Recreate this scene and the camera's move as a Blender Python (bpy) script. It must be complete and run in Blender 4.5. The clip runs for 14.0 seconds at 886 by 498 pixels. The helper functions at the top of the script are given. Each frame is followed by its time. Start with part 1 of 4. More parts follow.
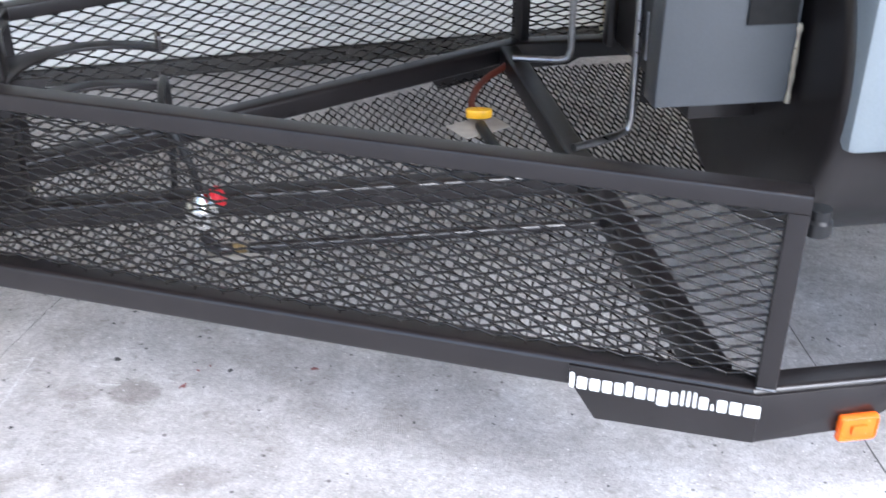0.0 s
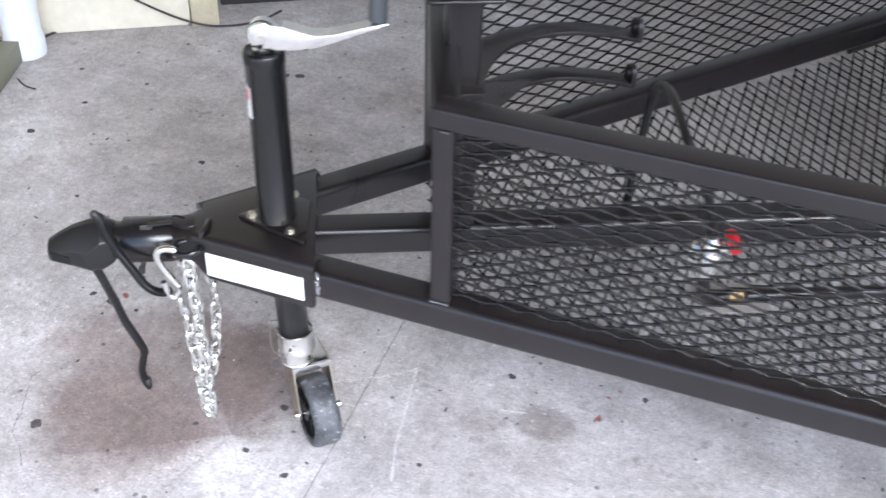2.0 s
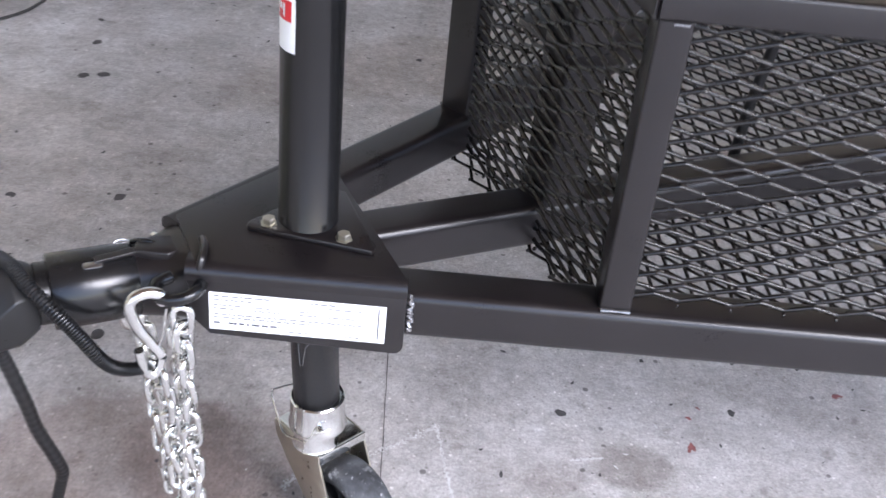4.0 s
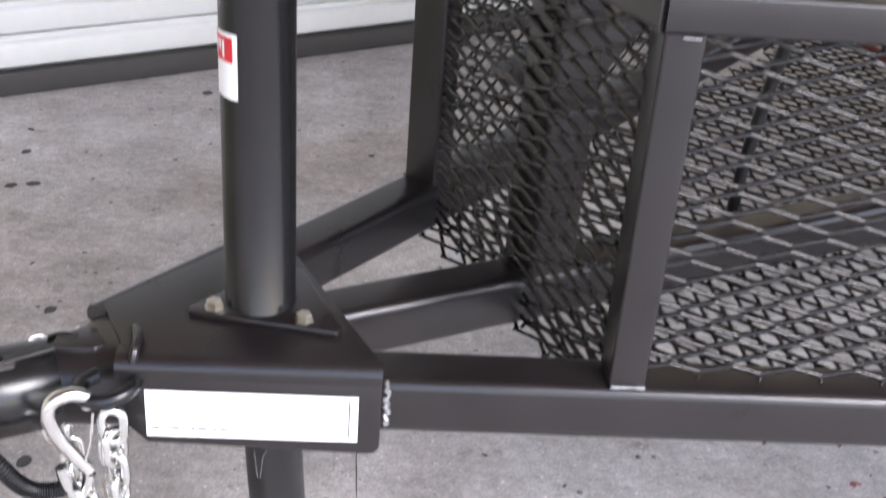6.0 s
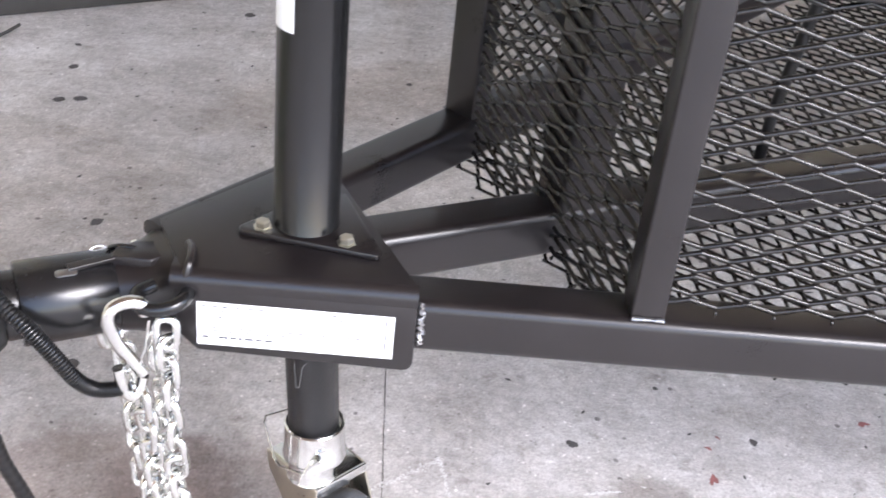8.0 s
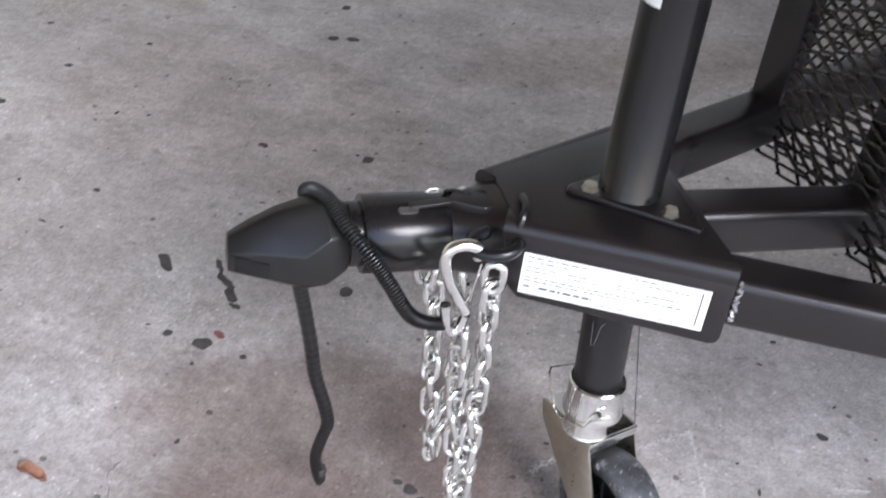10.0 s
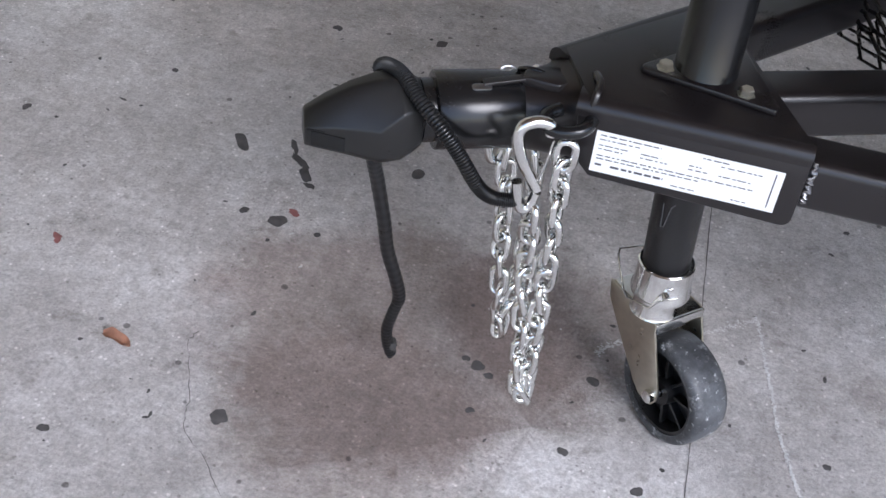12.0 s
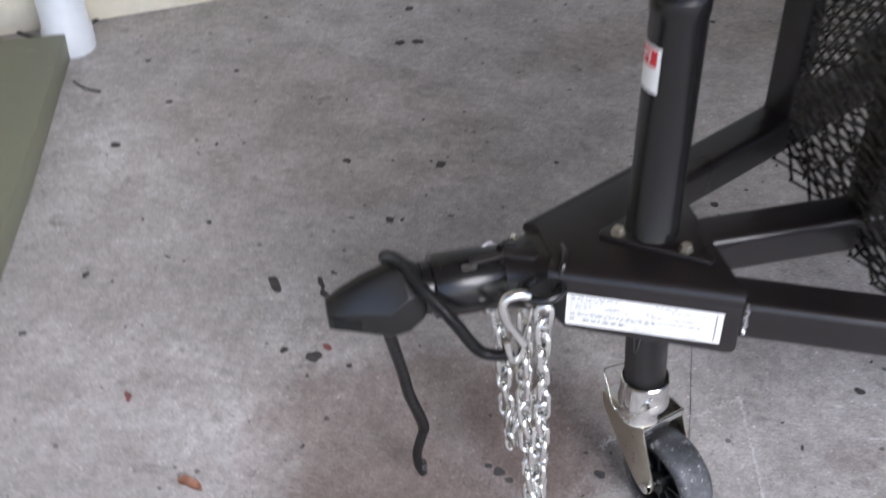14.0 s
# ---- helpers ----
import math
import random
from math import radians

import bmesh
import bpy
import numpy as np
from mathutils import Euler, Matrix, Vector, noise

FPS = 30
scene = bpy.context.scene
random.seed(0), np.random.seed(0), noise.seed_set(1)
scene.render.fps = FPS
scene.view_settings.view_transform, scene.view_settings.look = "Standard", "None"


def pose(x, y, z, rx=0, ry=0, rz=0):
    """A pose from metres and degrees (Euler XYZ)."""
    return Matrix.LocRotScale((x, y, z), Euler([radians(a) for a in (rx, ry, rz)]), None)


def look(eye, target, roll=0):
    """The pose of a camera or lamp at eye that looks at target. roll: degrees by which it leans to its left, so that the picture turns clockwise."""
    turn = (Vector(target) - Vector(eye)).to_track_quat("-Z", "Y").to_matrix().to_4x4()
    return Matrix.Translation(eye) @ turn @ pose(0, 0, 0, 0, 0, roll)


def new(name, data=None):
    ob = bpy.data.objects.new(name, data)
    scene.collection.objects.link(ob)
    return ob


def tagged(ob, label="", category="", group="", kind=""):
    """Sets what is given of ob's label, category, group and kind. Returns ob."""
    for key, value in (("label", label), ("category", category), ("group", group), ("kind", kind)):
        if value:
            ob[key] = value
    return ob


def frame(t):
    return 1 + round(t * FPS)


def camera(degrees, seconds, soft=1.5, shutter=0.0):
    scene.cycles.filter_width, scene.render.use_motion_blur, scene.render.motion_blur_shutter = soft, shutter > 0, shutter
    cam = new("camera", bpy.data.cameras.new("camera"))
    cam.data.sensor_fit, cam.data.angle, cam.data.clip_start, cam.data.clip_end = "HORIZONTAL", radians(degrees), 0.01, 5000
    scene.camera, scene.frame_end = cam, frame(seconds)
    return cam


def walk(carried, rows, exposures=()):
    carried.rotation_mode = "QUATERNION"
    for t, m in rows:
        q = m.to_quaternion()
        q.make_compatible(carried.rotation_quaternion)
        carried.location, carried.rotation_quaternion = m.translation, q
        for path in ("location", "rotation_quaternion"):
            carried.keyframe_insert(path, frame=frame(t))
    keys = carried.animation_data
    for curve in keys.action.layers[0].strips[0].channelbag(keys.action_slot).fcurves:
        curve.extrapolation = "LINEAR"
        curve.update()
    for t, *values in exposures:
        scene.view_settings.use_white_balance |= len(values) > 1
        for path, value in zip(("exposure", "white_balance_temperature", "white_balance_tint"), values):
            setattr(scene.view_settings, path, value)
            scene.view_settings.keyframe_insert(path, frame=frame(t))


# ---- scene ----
cam = camera(43.0, 14.0, shutter=0.5)
PATH = [
    (0, (1.579, -1.421, 1.425), (1.147, 0.264, 0.439), 1.8),
    (0.5, (1.504, -1.464, 1.497), (1.008, 0.195, 0.496), 2.0),
    (1, (1.389, -1.325, 1.479), (0.757, 0.268, 0.449), 0.5),
    (1.5, (1.052, -1.21, 1.539), (0.478, 0.296, 0.355), 0.9),
    (2, (0.778, -1.17, 1.476), (0.263, 0.33, 0.258), 2.6),
    (2.5, (0.527, -1.176, 1.442), (0.177, 0.364, 0.214), 6.4),
    (4.8, (0.146, -0.717, 0.905), (0.306, 0.979, -0.142), 5.6),
    (5, (0.148, -0.727, 0.903), (0.313, 0.979, -0.128), 5.6),
    (5.5, (0.146, -0.732, 0.897), (0.314, 1.0, -0.089), 5.7),
    (6, (0.158, -0.736, 0.928), (0.299, 1.031, 0.002), 5.3),
    (6.5, (0.164, -0.764, 1.008), (0.31, 1.034, 0.143), 5.3),
    (6.6, (0.167, -0.765, 1.013), (0.308, 1.036, 0.154), 5.0),
    (7, (0.167, -0.777, 1.007), (0.301, 1.02, 0.138), 5.6),
    (7.5, (0.154, -0.781, 0.973), (0.296, 0.965, 0.008), 6.8),
    (8, (0.147, -0.782, 0.955), (0.249, 0.923, -0.086), 7.3),
    (8.5, (0.103, -0.779, 0.957), (0.14, 0.917, -0.102), 7.7),
    (9, (0.031, -0.798, 0.962), (0.004, 0.904, -0.088), 8.7),
    (9.2, (0.014, -0.807, 0.967), (-0.049, 0.894, -0.082), 8.9),
    (11.3, (0.025, -0.851, 0.953), (-0.243, 0.65, -0.341), 8.4),
    (11.5, (0.022, -0.853, 0.952), (-0.242, 0.65, -0.341), 8.5),
    (12, (0.022, -0.853, 0.958), (-0.243, 0.648, -0.337), 8.1),
    (12.5, (0.02, -0.858, 0.968), (-0.249, 0.642, -0.326), 7.5),
    (13, (0.022, -0.861, 0.976), (-0.269, 0.635, -0.318), 6.6),
    (13.5, (0.033, -0.882, 1.002), (-0.292, 0.651, -0.241), 5.4),
    (14, (0.057, -0.918, 1.213), (-0.272, 0.59, -0.058), -0.0),
]
EXPOSURES = [(0, 1.86, 5850, 12), (1, 1.95, 5900, 13), (1.5, 2.02, 5900, 13), (2, 1.74, 5900, 13), (2.5, 1.62, 5900, 14), (5, 1.76, 6050, 17), (6, 1.95, 6250, 17), (6.6, 2.35, 6350, 17), (7.5, 2.28, 6300, 16), (8.5, 1.97, 6200, 16), (9.2, 1.7, 6200, 16), (11.5, 1.01, 5950, 14), (13, 0.99, 5950, 14), (14, 1.03, 6100, 15)]
walk(cam, [(t, look(eye, target, roll)) for t, eye, target, roll in PATH], EXPOSURES)

# ---- light ----
world = bpy.data.worlds.new("world")
scene.world = world
world.use_nodes = True
wn, wl = world.node_tree.nodes, world.node_tree.links
sky = wn.new("ShaderNodeTexSky")
sky.sky_type, sky.sun_disc = "NISHITA", False
sky.sun_elevation, sky.sun_rotation = radians(42), radians(136)
sky.air_density, sky.dust_density = 1.0, 1.2
wl.new(sky.outputs[0], wn["Background"].inputs[0])
wn["Background"].inputs[1].default_value = 0.15
sun = new("sun", bpy.data.lights.new("sun", "SUN"))
sun.data.energy, sun.data.angle, sun.data.color = 2.0, radians(34), (1.0, 0.99, 0.975)
sun.matrix_world = look((5.5, -4.7, 6.3), (0.6, 0.3, 0.0))


# ---- materials ----
def mat(name, base, rough=0.5, metal=0.0, var=0.15, scale=8.0, bump=0.0, bscale=60.0, rvar=0.1, ior=1.5):
    """A procedural surface: base colour with stains at two scales, grain, relief and uneven gloss."""
    m = bpy.data.materials.new(name)
    m.use_nodes = True
    n, l = m.node_tree.nodes, m.node_tree.links
    b = n["Principled BSDF"]
    tc = n.new("ShaderNodeTexCoord")
    big, fine = n.new("ShaderNodeTexNoise"), n.new("ShaderNodeTexNoise")
    big.inputs["Scale"].default_value, big.inputs["Detail"].default_value = scale, 6
    fine.inputs["Scale"].default_value, fine.inputs["Detail"].default_value = bscale, 4
    l.new(tc.outputs["Object"], big.inputs["Vector"])
    l.new(tc.outputs["Object"], fine.inputs["Vector"])
    mix = n.new("ShaderNodeMix")
    mix.data_type, mix.blend_type = "FLOAT", "MIX"
    mix.inputs[0].default_value = 0.4
    l.new(big.outputs["Fac"], mix.inputs[2])
    l.new(fine.outputs["Fac"], mix.inputs[3])
    ramp = n.new("ShaderNodeValToRGB")
    ramp.color_ramp.elements[0].position, ramp.color_ramp.elements[1].position = 0.3, 0.7
    ramp.color_ramp.elements[0].color = (*[c * (1 - var) for c in base], 1)
    ramp.color_ramp.elements[1].color = (*[min(1, c * (1 + var)) for c in base], 1)
    l.new(mix.outputs[0], ramp.inputs[0])
    l.new(ramp.outputs[0], b.inputs["Base Color"])
    mr = n.new("ShaderNodeMapRange")
    mr.inputs["From Min"].default_value, mr.inputs["From Max"].default_value = 0.3, 0.7
    mr.inputs["To Min"].default_value, mr.inputs["To Max"].default_value = max(0.02, rough - rvar), min(1, rough + rvar)
    l.new(mix.outputs[0], mr.inputs["Value"])
    l.new(mr.outputs[0], b.inputs["Roughness"])
    b.inputs["Metallic"].default_value, b.inputs["IOR"].default_value = metal, ior
    if bump:
        bp = n.new("ShaderNodeBump")
        bp.inputs["Strength"].default_value, bp.inputs["Distance"].default_value = 1.0, bump
        l.new(fine.outputs["Fac"], bp.inputs["Height"])
        l.new(bp.outputs[0], b.inputs["Normal"])
    return m


BLACK = mat("black_powder_coat", (0.0100, 0.0081, 0.0084), 0.31, 0, 0.3, 14, 0.00005, 700, rvar=0.05, ior=1.52)
# matt black for the shade inside gaps and openings
GAP_SHADE = mat("gap_shade_black", (0.003, 0.003, 0.003), 0.9, 0, 0.2, 20)
HEAD = mat("black_moulded_plastic", (0.008, 0.008, 0.008), 0.36, 0, 0.3, 25, 0.00006, 500)
MESH = mat("black_mesh_coat", (0.0085, 0.0070, 0.0062), 0.27, 0, 0.3, 30, ior=1.46)
BLACK_GLOSS = mat("black_gloss_paint", (0.007, 0.007, 0.0075), 0.24, 0, 0.3, 10, 0.00005, 300, rvar=0.04, ior=1.5)
BLACK_PLASTIC = mat("black_plastic", (0.008, 0.008, 0.0085), 0.36, 0, 0.3, 25, 0.0001, 400)
ZINC = mat("zinc_plate", (0.74, 0.74, 0.72), 0.15, 1.0, 0.10, 40, 0.00002, 120)
ZINC_DULL = mat("zinc_gold", (0.52, 0.49, 0.41), 0.34, 1.0, 0.14, 30, 0.00002, 120)
STEEL = mat("steel", (0.36, 0.36, 0.37), 0.34, 1.0, 0.2, 30)
SKY_SHEEN = mat("pale_sky_sheen", (0.20, 0.228, 0.245), 0.35, 0.0, 0.10, 5, 0.0002, 200)
GREY_PAINT = mat("grey_steel", (0.058, 0.063, 0.069), 0.40, 0.0, 0.12, 5, 0.0002, 200)
RUBBER = mat("grey_rubber", (0.040, 0.042, 0.046), 0.46, 0, 0.75, 26, 0.0006, 160)
WHITE = mat("white_label", (0.82, 0.83, 0.82), 0.5, 0, 0.03, 20)
INK = mat("label_print", (0.08, 0.08, 0.09), 0.6, 0, 0.1, 20)
RED = mat("red_plastic", (0.62, 0.02, 0.03), 0.4, 0, 0.15, 20)
YELLOW = mat("yellow_plastic", (0.85, 0.45, 0.02), 0.4, 0, 0.12, 30)
AMBER = mat("amber_lens", (0.90, 0.14, 0.008), 0.22, 0, 0.12, 60)
BRASS = mat("brass", (0.34, 0.26, 0.13), 0.45, 1.0, 0.15, 40)
REDHOSE = mat("rust_red_hose", (0.16, 0.035, 0.02), 0.5, 0, 0.2, 30)
DOOR = mat("white_door_paint", (0.57, 0.58, 0.57), 0.45, 0, 0.05, 3, 0.0003, 40)
WALL = mat("cream_masonry", (0.74, 0.70, 0.58), 0.8, 0, 0.12, 4, 0.004, 35)
# cream masonry again, its colour lightened and warmed for the light on the pier
LIT_PIER = mat("warm_lit_masonry", (0.84, 0.74, 0.56), 0.8, 0, 0.16, 6, 0.004, 35)
CEIL = mat("brown_soffit", (0.27, 0.195, 0.145), 0.7, 0, 0.2, 3, 0.002, 20)
WOOD = mat("pale_wood", (0.52, 0.47, 0.34), 0.7, 0, 0.2, 12, 0.001, 80)
PALE = mat("pale_plate", (0.40, 0.375, 0.33), 0.55, 0, 0.15, 30)
WELD = mat("bare_weld", (0.26, 0.26, 0.265), 0.45, 1.0, 0.4, 200, 0.0004, 400)
SEAL = mat("dark_rubber", (0.035, 0.033, 0.032), 0.7, 0, 0.3, 12)
PVC = mat("pvc_white", (0.72, 0.76, 0.80), 0.35, 0, 0.05, 10)
SLAB = mat("green_painted_steel", (0.21, 0.215, 0.155), 0.55, 0, 0.12, 4, 0.0004, 60)
LEAF = mat("dry_leaf", (0.46, 0.25, 0.17), 0.7, 0, 0.3, 60, 0.001, 150)
SPOT = mat("dark_spot", (0.072, 0.068, 0.068), 0.8, 0, 0.4, 60)
JOINT = mat("joint_dirt", (0.125, 0.117, 0.113), 0.8, 0, 0.4, 60)
RED_DULL = mat("dull_red", (0.24, 0.095, 0.09), 0.7, 0, 0.3, 60)
FAINT = mat("faint_chalk", (0.10, 0.10, 0.10), 0.9, 0, 0.4, 200)
CHALK = mat("chalk", (0.60, 0.595, 0.59), 0.9, 0, 0.15, 60)


def scuffed(m, scale, lo, hi, colour):
    """Adds ragged scuffs of another colour to a surface."""
    n, l = m.node_tree.nodes, m.node_tree.links
    b = n["Principled BSDF"]
    old = b.inputs["Base Color"].links[0].from_socket
    t, tc = n.new("ShaderNodeTexNoise"), n.new("ShaderNodeTexCoord")
    t.inputs["Scale"].default_value, t.inputs["Detail"].default_value, t.inputs["Roughness"].default_value = scale, 8, 0.7
    l.new(tc.outputs["Object"], t.inputs["Vector"])
    r = n.new("ShaderNodeMapRange")
    r.inputs["From Min"].default_value, r.inputs["From Max"].default_value = lo, hi
    l.new(t.outputs["Fac"], r.inputs["Value"])
    x = n.new("ShaderNodeMix")
    x.data_type = "RGBA"
    l.new(r.outputs[0], x.inputs[0])
    l.new(old, x.inputs[6])
    x.inputs[7].default_value = (*colour, 1)
    l.new(x.outputs[2], b.inputs["Base Color"])


scuffed(RUBBER, 25, 0.50, 0.72, (0.10, 0.105, 0.115))
scuffed(RUBBER, 60, 0.56, 0.66, (0.20, 0.205, 0.215))
scuffed(RUBBER, 110, 0.59, 0.66, (0.50, 0.51, 0.52))
scuffed(BLACK, 90, 0.72, 0.76, (0.03, 0.028, 0.027))
scuffed(BLACK_GLOSS, 80, 0.72, 0.75, (0.05, 0.05, 0.05))
scuffed(WALL, 9, 0.60, 0.72, (0.55, 0.50, 0.40))
scuffed(DOOR, 6, 0.62, 0.80, (0.52, 0.52, 0.50))
scuffed(SLAB, 14, 0.60, 0.72, (0.27, 0.265, 0.21))


def concrete():
    m = bpy.data.materials.new("concrete")
    m.use_nodes = True
    n, l = m.node_tree.nodes, m.node_tree.links
    b = n["Principled BSDF"]
    tc = n.new("ShaderNodeTexCoord")

    def noise_tex(scale, detail, rough=0.55):
        t = n.new("ShaderNodeTexNoise")
        t.inputs["Scale"].default_value, t.inputs["Detail"].default_value, t.inputs["Roughness"].default_value = scale, detail, rough
        l.new(tc.outputs["Object"], t.inputs["Vector"])
        return t

    def ramp(src, p0, p1, c0, c1):
        r = n.new("ShaderNodeValToRGB")
        e = r.color_ramp.elements
        e[0].position, e[1].position = p0, p1
        e[0].color, e[1].color = (*c0, 1), (*c1, 1)
        l.new(src, r.inputs[0])
        return r

    def mul(a, c, fac=1.0, kind="MULTIPLY"):
        x = n.new("ShaderNodeMix")
        x.data_type, x.blend_type = "RGBA", kind
        x.inputs[0].default_value = fac
        l.new(a, x.inputs[6])
        l.new(c, x.inputs[7])
        return x.outputs[2]

    def cells(scale, feature="F1"):
        v = n.new("ShaderNodeTexVoronoi")
        v.feature = feature
        v.inputs["Scale"].default_value = scale
        l.new(tc.outputs["Object"], v.inputs["Vector"])
        return v

    def math_node(op, a, c):
        x = n.new("ShaderNodeMath")
        x.operation = op
        for k, v in enumerate((a, c)):
            if isinstance(v, (int, float)):
                x.inputs[k].default_value = v
            else:
                l.new(v, x.inputs[k])
        return x.outputs[0]

    cloud = ramp(noise_tex(0.9, 8).outputs["Fac"], 0.32, 0.68, (0.395, 0.378, 0.368), (0.545, 0.532, 0.525))
    mottle = ramp(noise_tex(9, 10, 0.66).outputs["Fac"], 0.36, 0.64, (0.80, 0.785, 0.77), (1.12, 1.12, 1.125))
    worn = ramp(noise_tex(2.6, 12, 0.72).outputs["Fac"], 0.48, 0.66, (1, 1, 1), (1.26, 1.27, 1.28))
    grain = ramp(noise_tex(210, 6, 0.8).outputs["Fac"], 0.37, 0.65, (0.77, 0.77, 0.77), (1.28, 1.28, 1.28))
    stain = ramp(noise_tex(3.4, 12, 0.74).outputs["Fac"], 0.58, 0.72, (1, 1, 1), (0.74, 0.71, 0.68))
    smudge = ramp(noise_tex(21, 5, 0.6).outputs["Fac"], 0.60, 0.71, (1, 1, 1), (0.68, 0.66, 0.645))
    fleck = ramp(noise_tex(60, 6, 0.7).outputs["Fac"], 0.38, 0.62, (0.85, 0.84, 0.835), (1.12, 1.12, 1.12))
    # pits and pale grains: some cells only, and of uneven size
    col = mul(mul(mul(mul(mul(mul(cloud.outputs[0], mottle.outputs[0]), worn.outputs[0]), grain.outputs[0]), stain.outputs[0]), smudge.outputs[0]), fleck.outputs[0])
    for scale, keep, size, tone in ((62, 0.935, 0.42, (0.40, 0.39, 0.39)), (170, 0.86, 0.50, (0.66, 0.65, 0.64)), (150, 0.79, 0.48, (1.45, 1.45, 1.46))):
        v = cells(scale)
        pick = n.new("ShaderNodeSeparateColor")
        l.new(v.outputs["Color"], pick.inputs[0])
        reach = math_node("MULTIPLY", math_node("GREATER_THAN", pick.outputs[0], keep), math_node("MULTIPLY", pick.outputs[1], size))
        near = math_node("SUBTRACT", reach, math_node("ADD", v.outputs["Distance"], math_node("MULTIPLY", noise_tex(scale * 2.2, 2).outputs["Fac"], 0.16)))
        col = mul(col, ramp(near, 0.0, 0.06, (1, 1, 1), tone).outputs[0])
    # soft old spills with ragged edges, long stains, rubbed places, and patches simply set paler or darker
    sep = n.new("ShaderNodeSeparateXYZ")
    l.new(tc.outputs["Object"], sep.inputs[0])
    ragged = math_node("MULTIPLY", math_node("SUBTRACT", noise_tex(6.5, 10, 0.72).outputs["Fac"], 0.5), 2.2)
    for x0, y0, rx, ry, turn, tone in ((-0.19, 0.08, 0.27, 0.235, 10, (0.62, 0.56, 0.54)), (-0.19, -0.05, 0.18, 0.17, 30, (0.78, 0.73, 0.71)), (-0.02, 0.17, 0.14, 0.14, 20, (0.72, 0.665, 0.65)), (0.505, 0.235, 0.062, 0.05, 0, (0.68, 0.655, 0.64)), (0.39, 0.20, 0.05, 0.035, 20, (0.82, 0.80, 0.79)), (0.745, 0.03, 0.10, 0.04, 30, (0.82, 0.80, 0.79)), (1.22, 0.0, 0.12, 0.05, -20, (0.84, 0.82, 0.81)), (-0.60, -0.08, 0.34, 0.22, 15, (1.10, 1.105, 1.11)), (0.10, -0.06, 0.16, 0.09, 15, (1.10, 1.105, 1.11)), (0.55, 0.30, 0.22, 0.10, 10, (1.08, 1.085, 1.09)), (0.10, 1.38, 0.45, 0.16, 30, (0.84, 0.81, 0.78)), (-0.55, 0.85, 0.4, 0.3, 0, (0.93, 0.91, 0.89))):
        c, q = math.cos(radians(turn)), math.sin(radians(turn))
        dx, dy = math_node("SUBTRACT", sep.outputs[0], x0), math_node("SUBTRACT", sep.outputs[1], y0)
        ex = math_node("ADD", math_node("MULTIPLY", dx, c / rx), math_node("MULTIPLY", dy, q / rx))
        ey = math_node("ADD", math_node("MULTIPLY", dx, -q / ry), math_node("MULTIPLY", dy, c / ry))
        rad = math_node("ADD", math_node("MULTIPLY", ex, ex), math_node("MULTIPLY", ey, ey))
        col = mul(col, ramp(math_node("ADD", rad, ragged), 0.50, 1.35, tone, (1, 1, 1)).outputs[0])
    # hairline cracks, seen only in places
    crack = cells(2.3, "DISTANCE_TO_EDGE")
    warp = n.new("ShaderNodeVectorMath")
    warp.operation = "ADD"
    wob = noise_tex(5, 6, 0.6)
    l.new(tc.outputs["Object"], warp.inputs[0])
    l.new(wob.outputs["Color"], warp.inputs[1])
    l.new(warp.outputs[0], crack.inputs["Vector"])
    line = math_node("ADD", crack.outputs["Distance"], math_node("MULTIPLY", math_node("GREATER_THAN", 0.60, noise_tex(1.7, 3).outputs["Fac"]), 1.0))
    col = mul(col, ramp(line, 0.001, 0.004, (0.62, 0.60, 0.58), (1, 1, 1)).outputs[0])
    l.new(col, b.inputs["Base Color"])
    b.inputs["Roughness"].default_value = 0.70
    bp = n.new("ShaderNodeBump")
    bp.inputs["Strength"].default_value, bp.inputs["Distance"].default_value = 1.0, 0.0034
    l.new(noise_tex(125, 8, 0.78).outputs["Fac"], bp.inputs["Height"])
    l.new(bp.outputs[0], b.inputs["Normal"])
    return m


CONCRETE = concrete()


# ---- mesh tools ----
def whole(ob):
    return (whole(ob.parent) @ ob.matrix_parent_inverse if ob.parent else Matrix()) @ ob.matrix_basis


def smooth_by_angle(me, deg=40):
    me.polygons.foreach_set("use_smooth", [True] * len(me.polygons))
    me.set_sharp_from_angle(angle=radians(deg))


def part(name, bm, material, parent=None, label="", smooth=True, angle=40):
    """Links a bmesh, in world metres, as one mesh object, under a thing or part if one is given."""
    bmesh.ops.recalc_face_normals(bm, faces=bm.faces)
    me = bpy.data.meshes.new(name)
    bm.to_mesh(me)
    bm.free()
    me.materials.append(material)
    if smooth:
        smooth_by_angle(me, angle)
    ob = new(name, me)
    if parent:
        ob.parent = parent
        ob.matrix_parent_inverse = whole(parent).inverted()
    if label:
        ob["label"] = label
    return ob


def thing(name, at, label, category, group="", kind=""):
    ob = new(name)
    ob.location = at
    ob.empty_display_size = 0.05
    return tagged(ob, label, category, group, kind)


def rect(w, h, r=0.0, n=4):
    """A rectangle's outline with rounded corners."""
    if r <= 0:
        return [(-w / 2, -h / 2), (w / 2, -h / 2), (w / 2, h / 2), (-w / 2, h / 2)]
    out = []
    for cx, cy, a in ((w / 2 - r, h / 2 - r, 0), (-w / 2 + r, h / 2 - r, 90), (-w / 2 + r, -h / 2 + r, 180), (w / 2 - r, -h / 2 + r, 270)):
        for k in range(n + 1):
            t = radians(a + 90 * k / n)
            out.append((cx + r * math.cos(t), cy + r * math.sin(t)))
    return out


def disc(r, n=16):
    return [(r * math.cos(2 * math.pi * k / n), r * math.sin(2 * math.pi * k / n)) for k in range(n)]


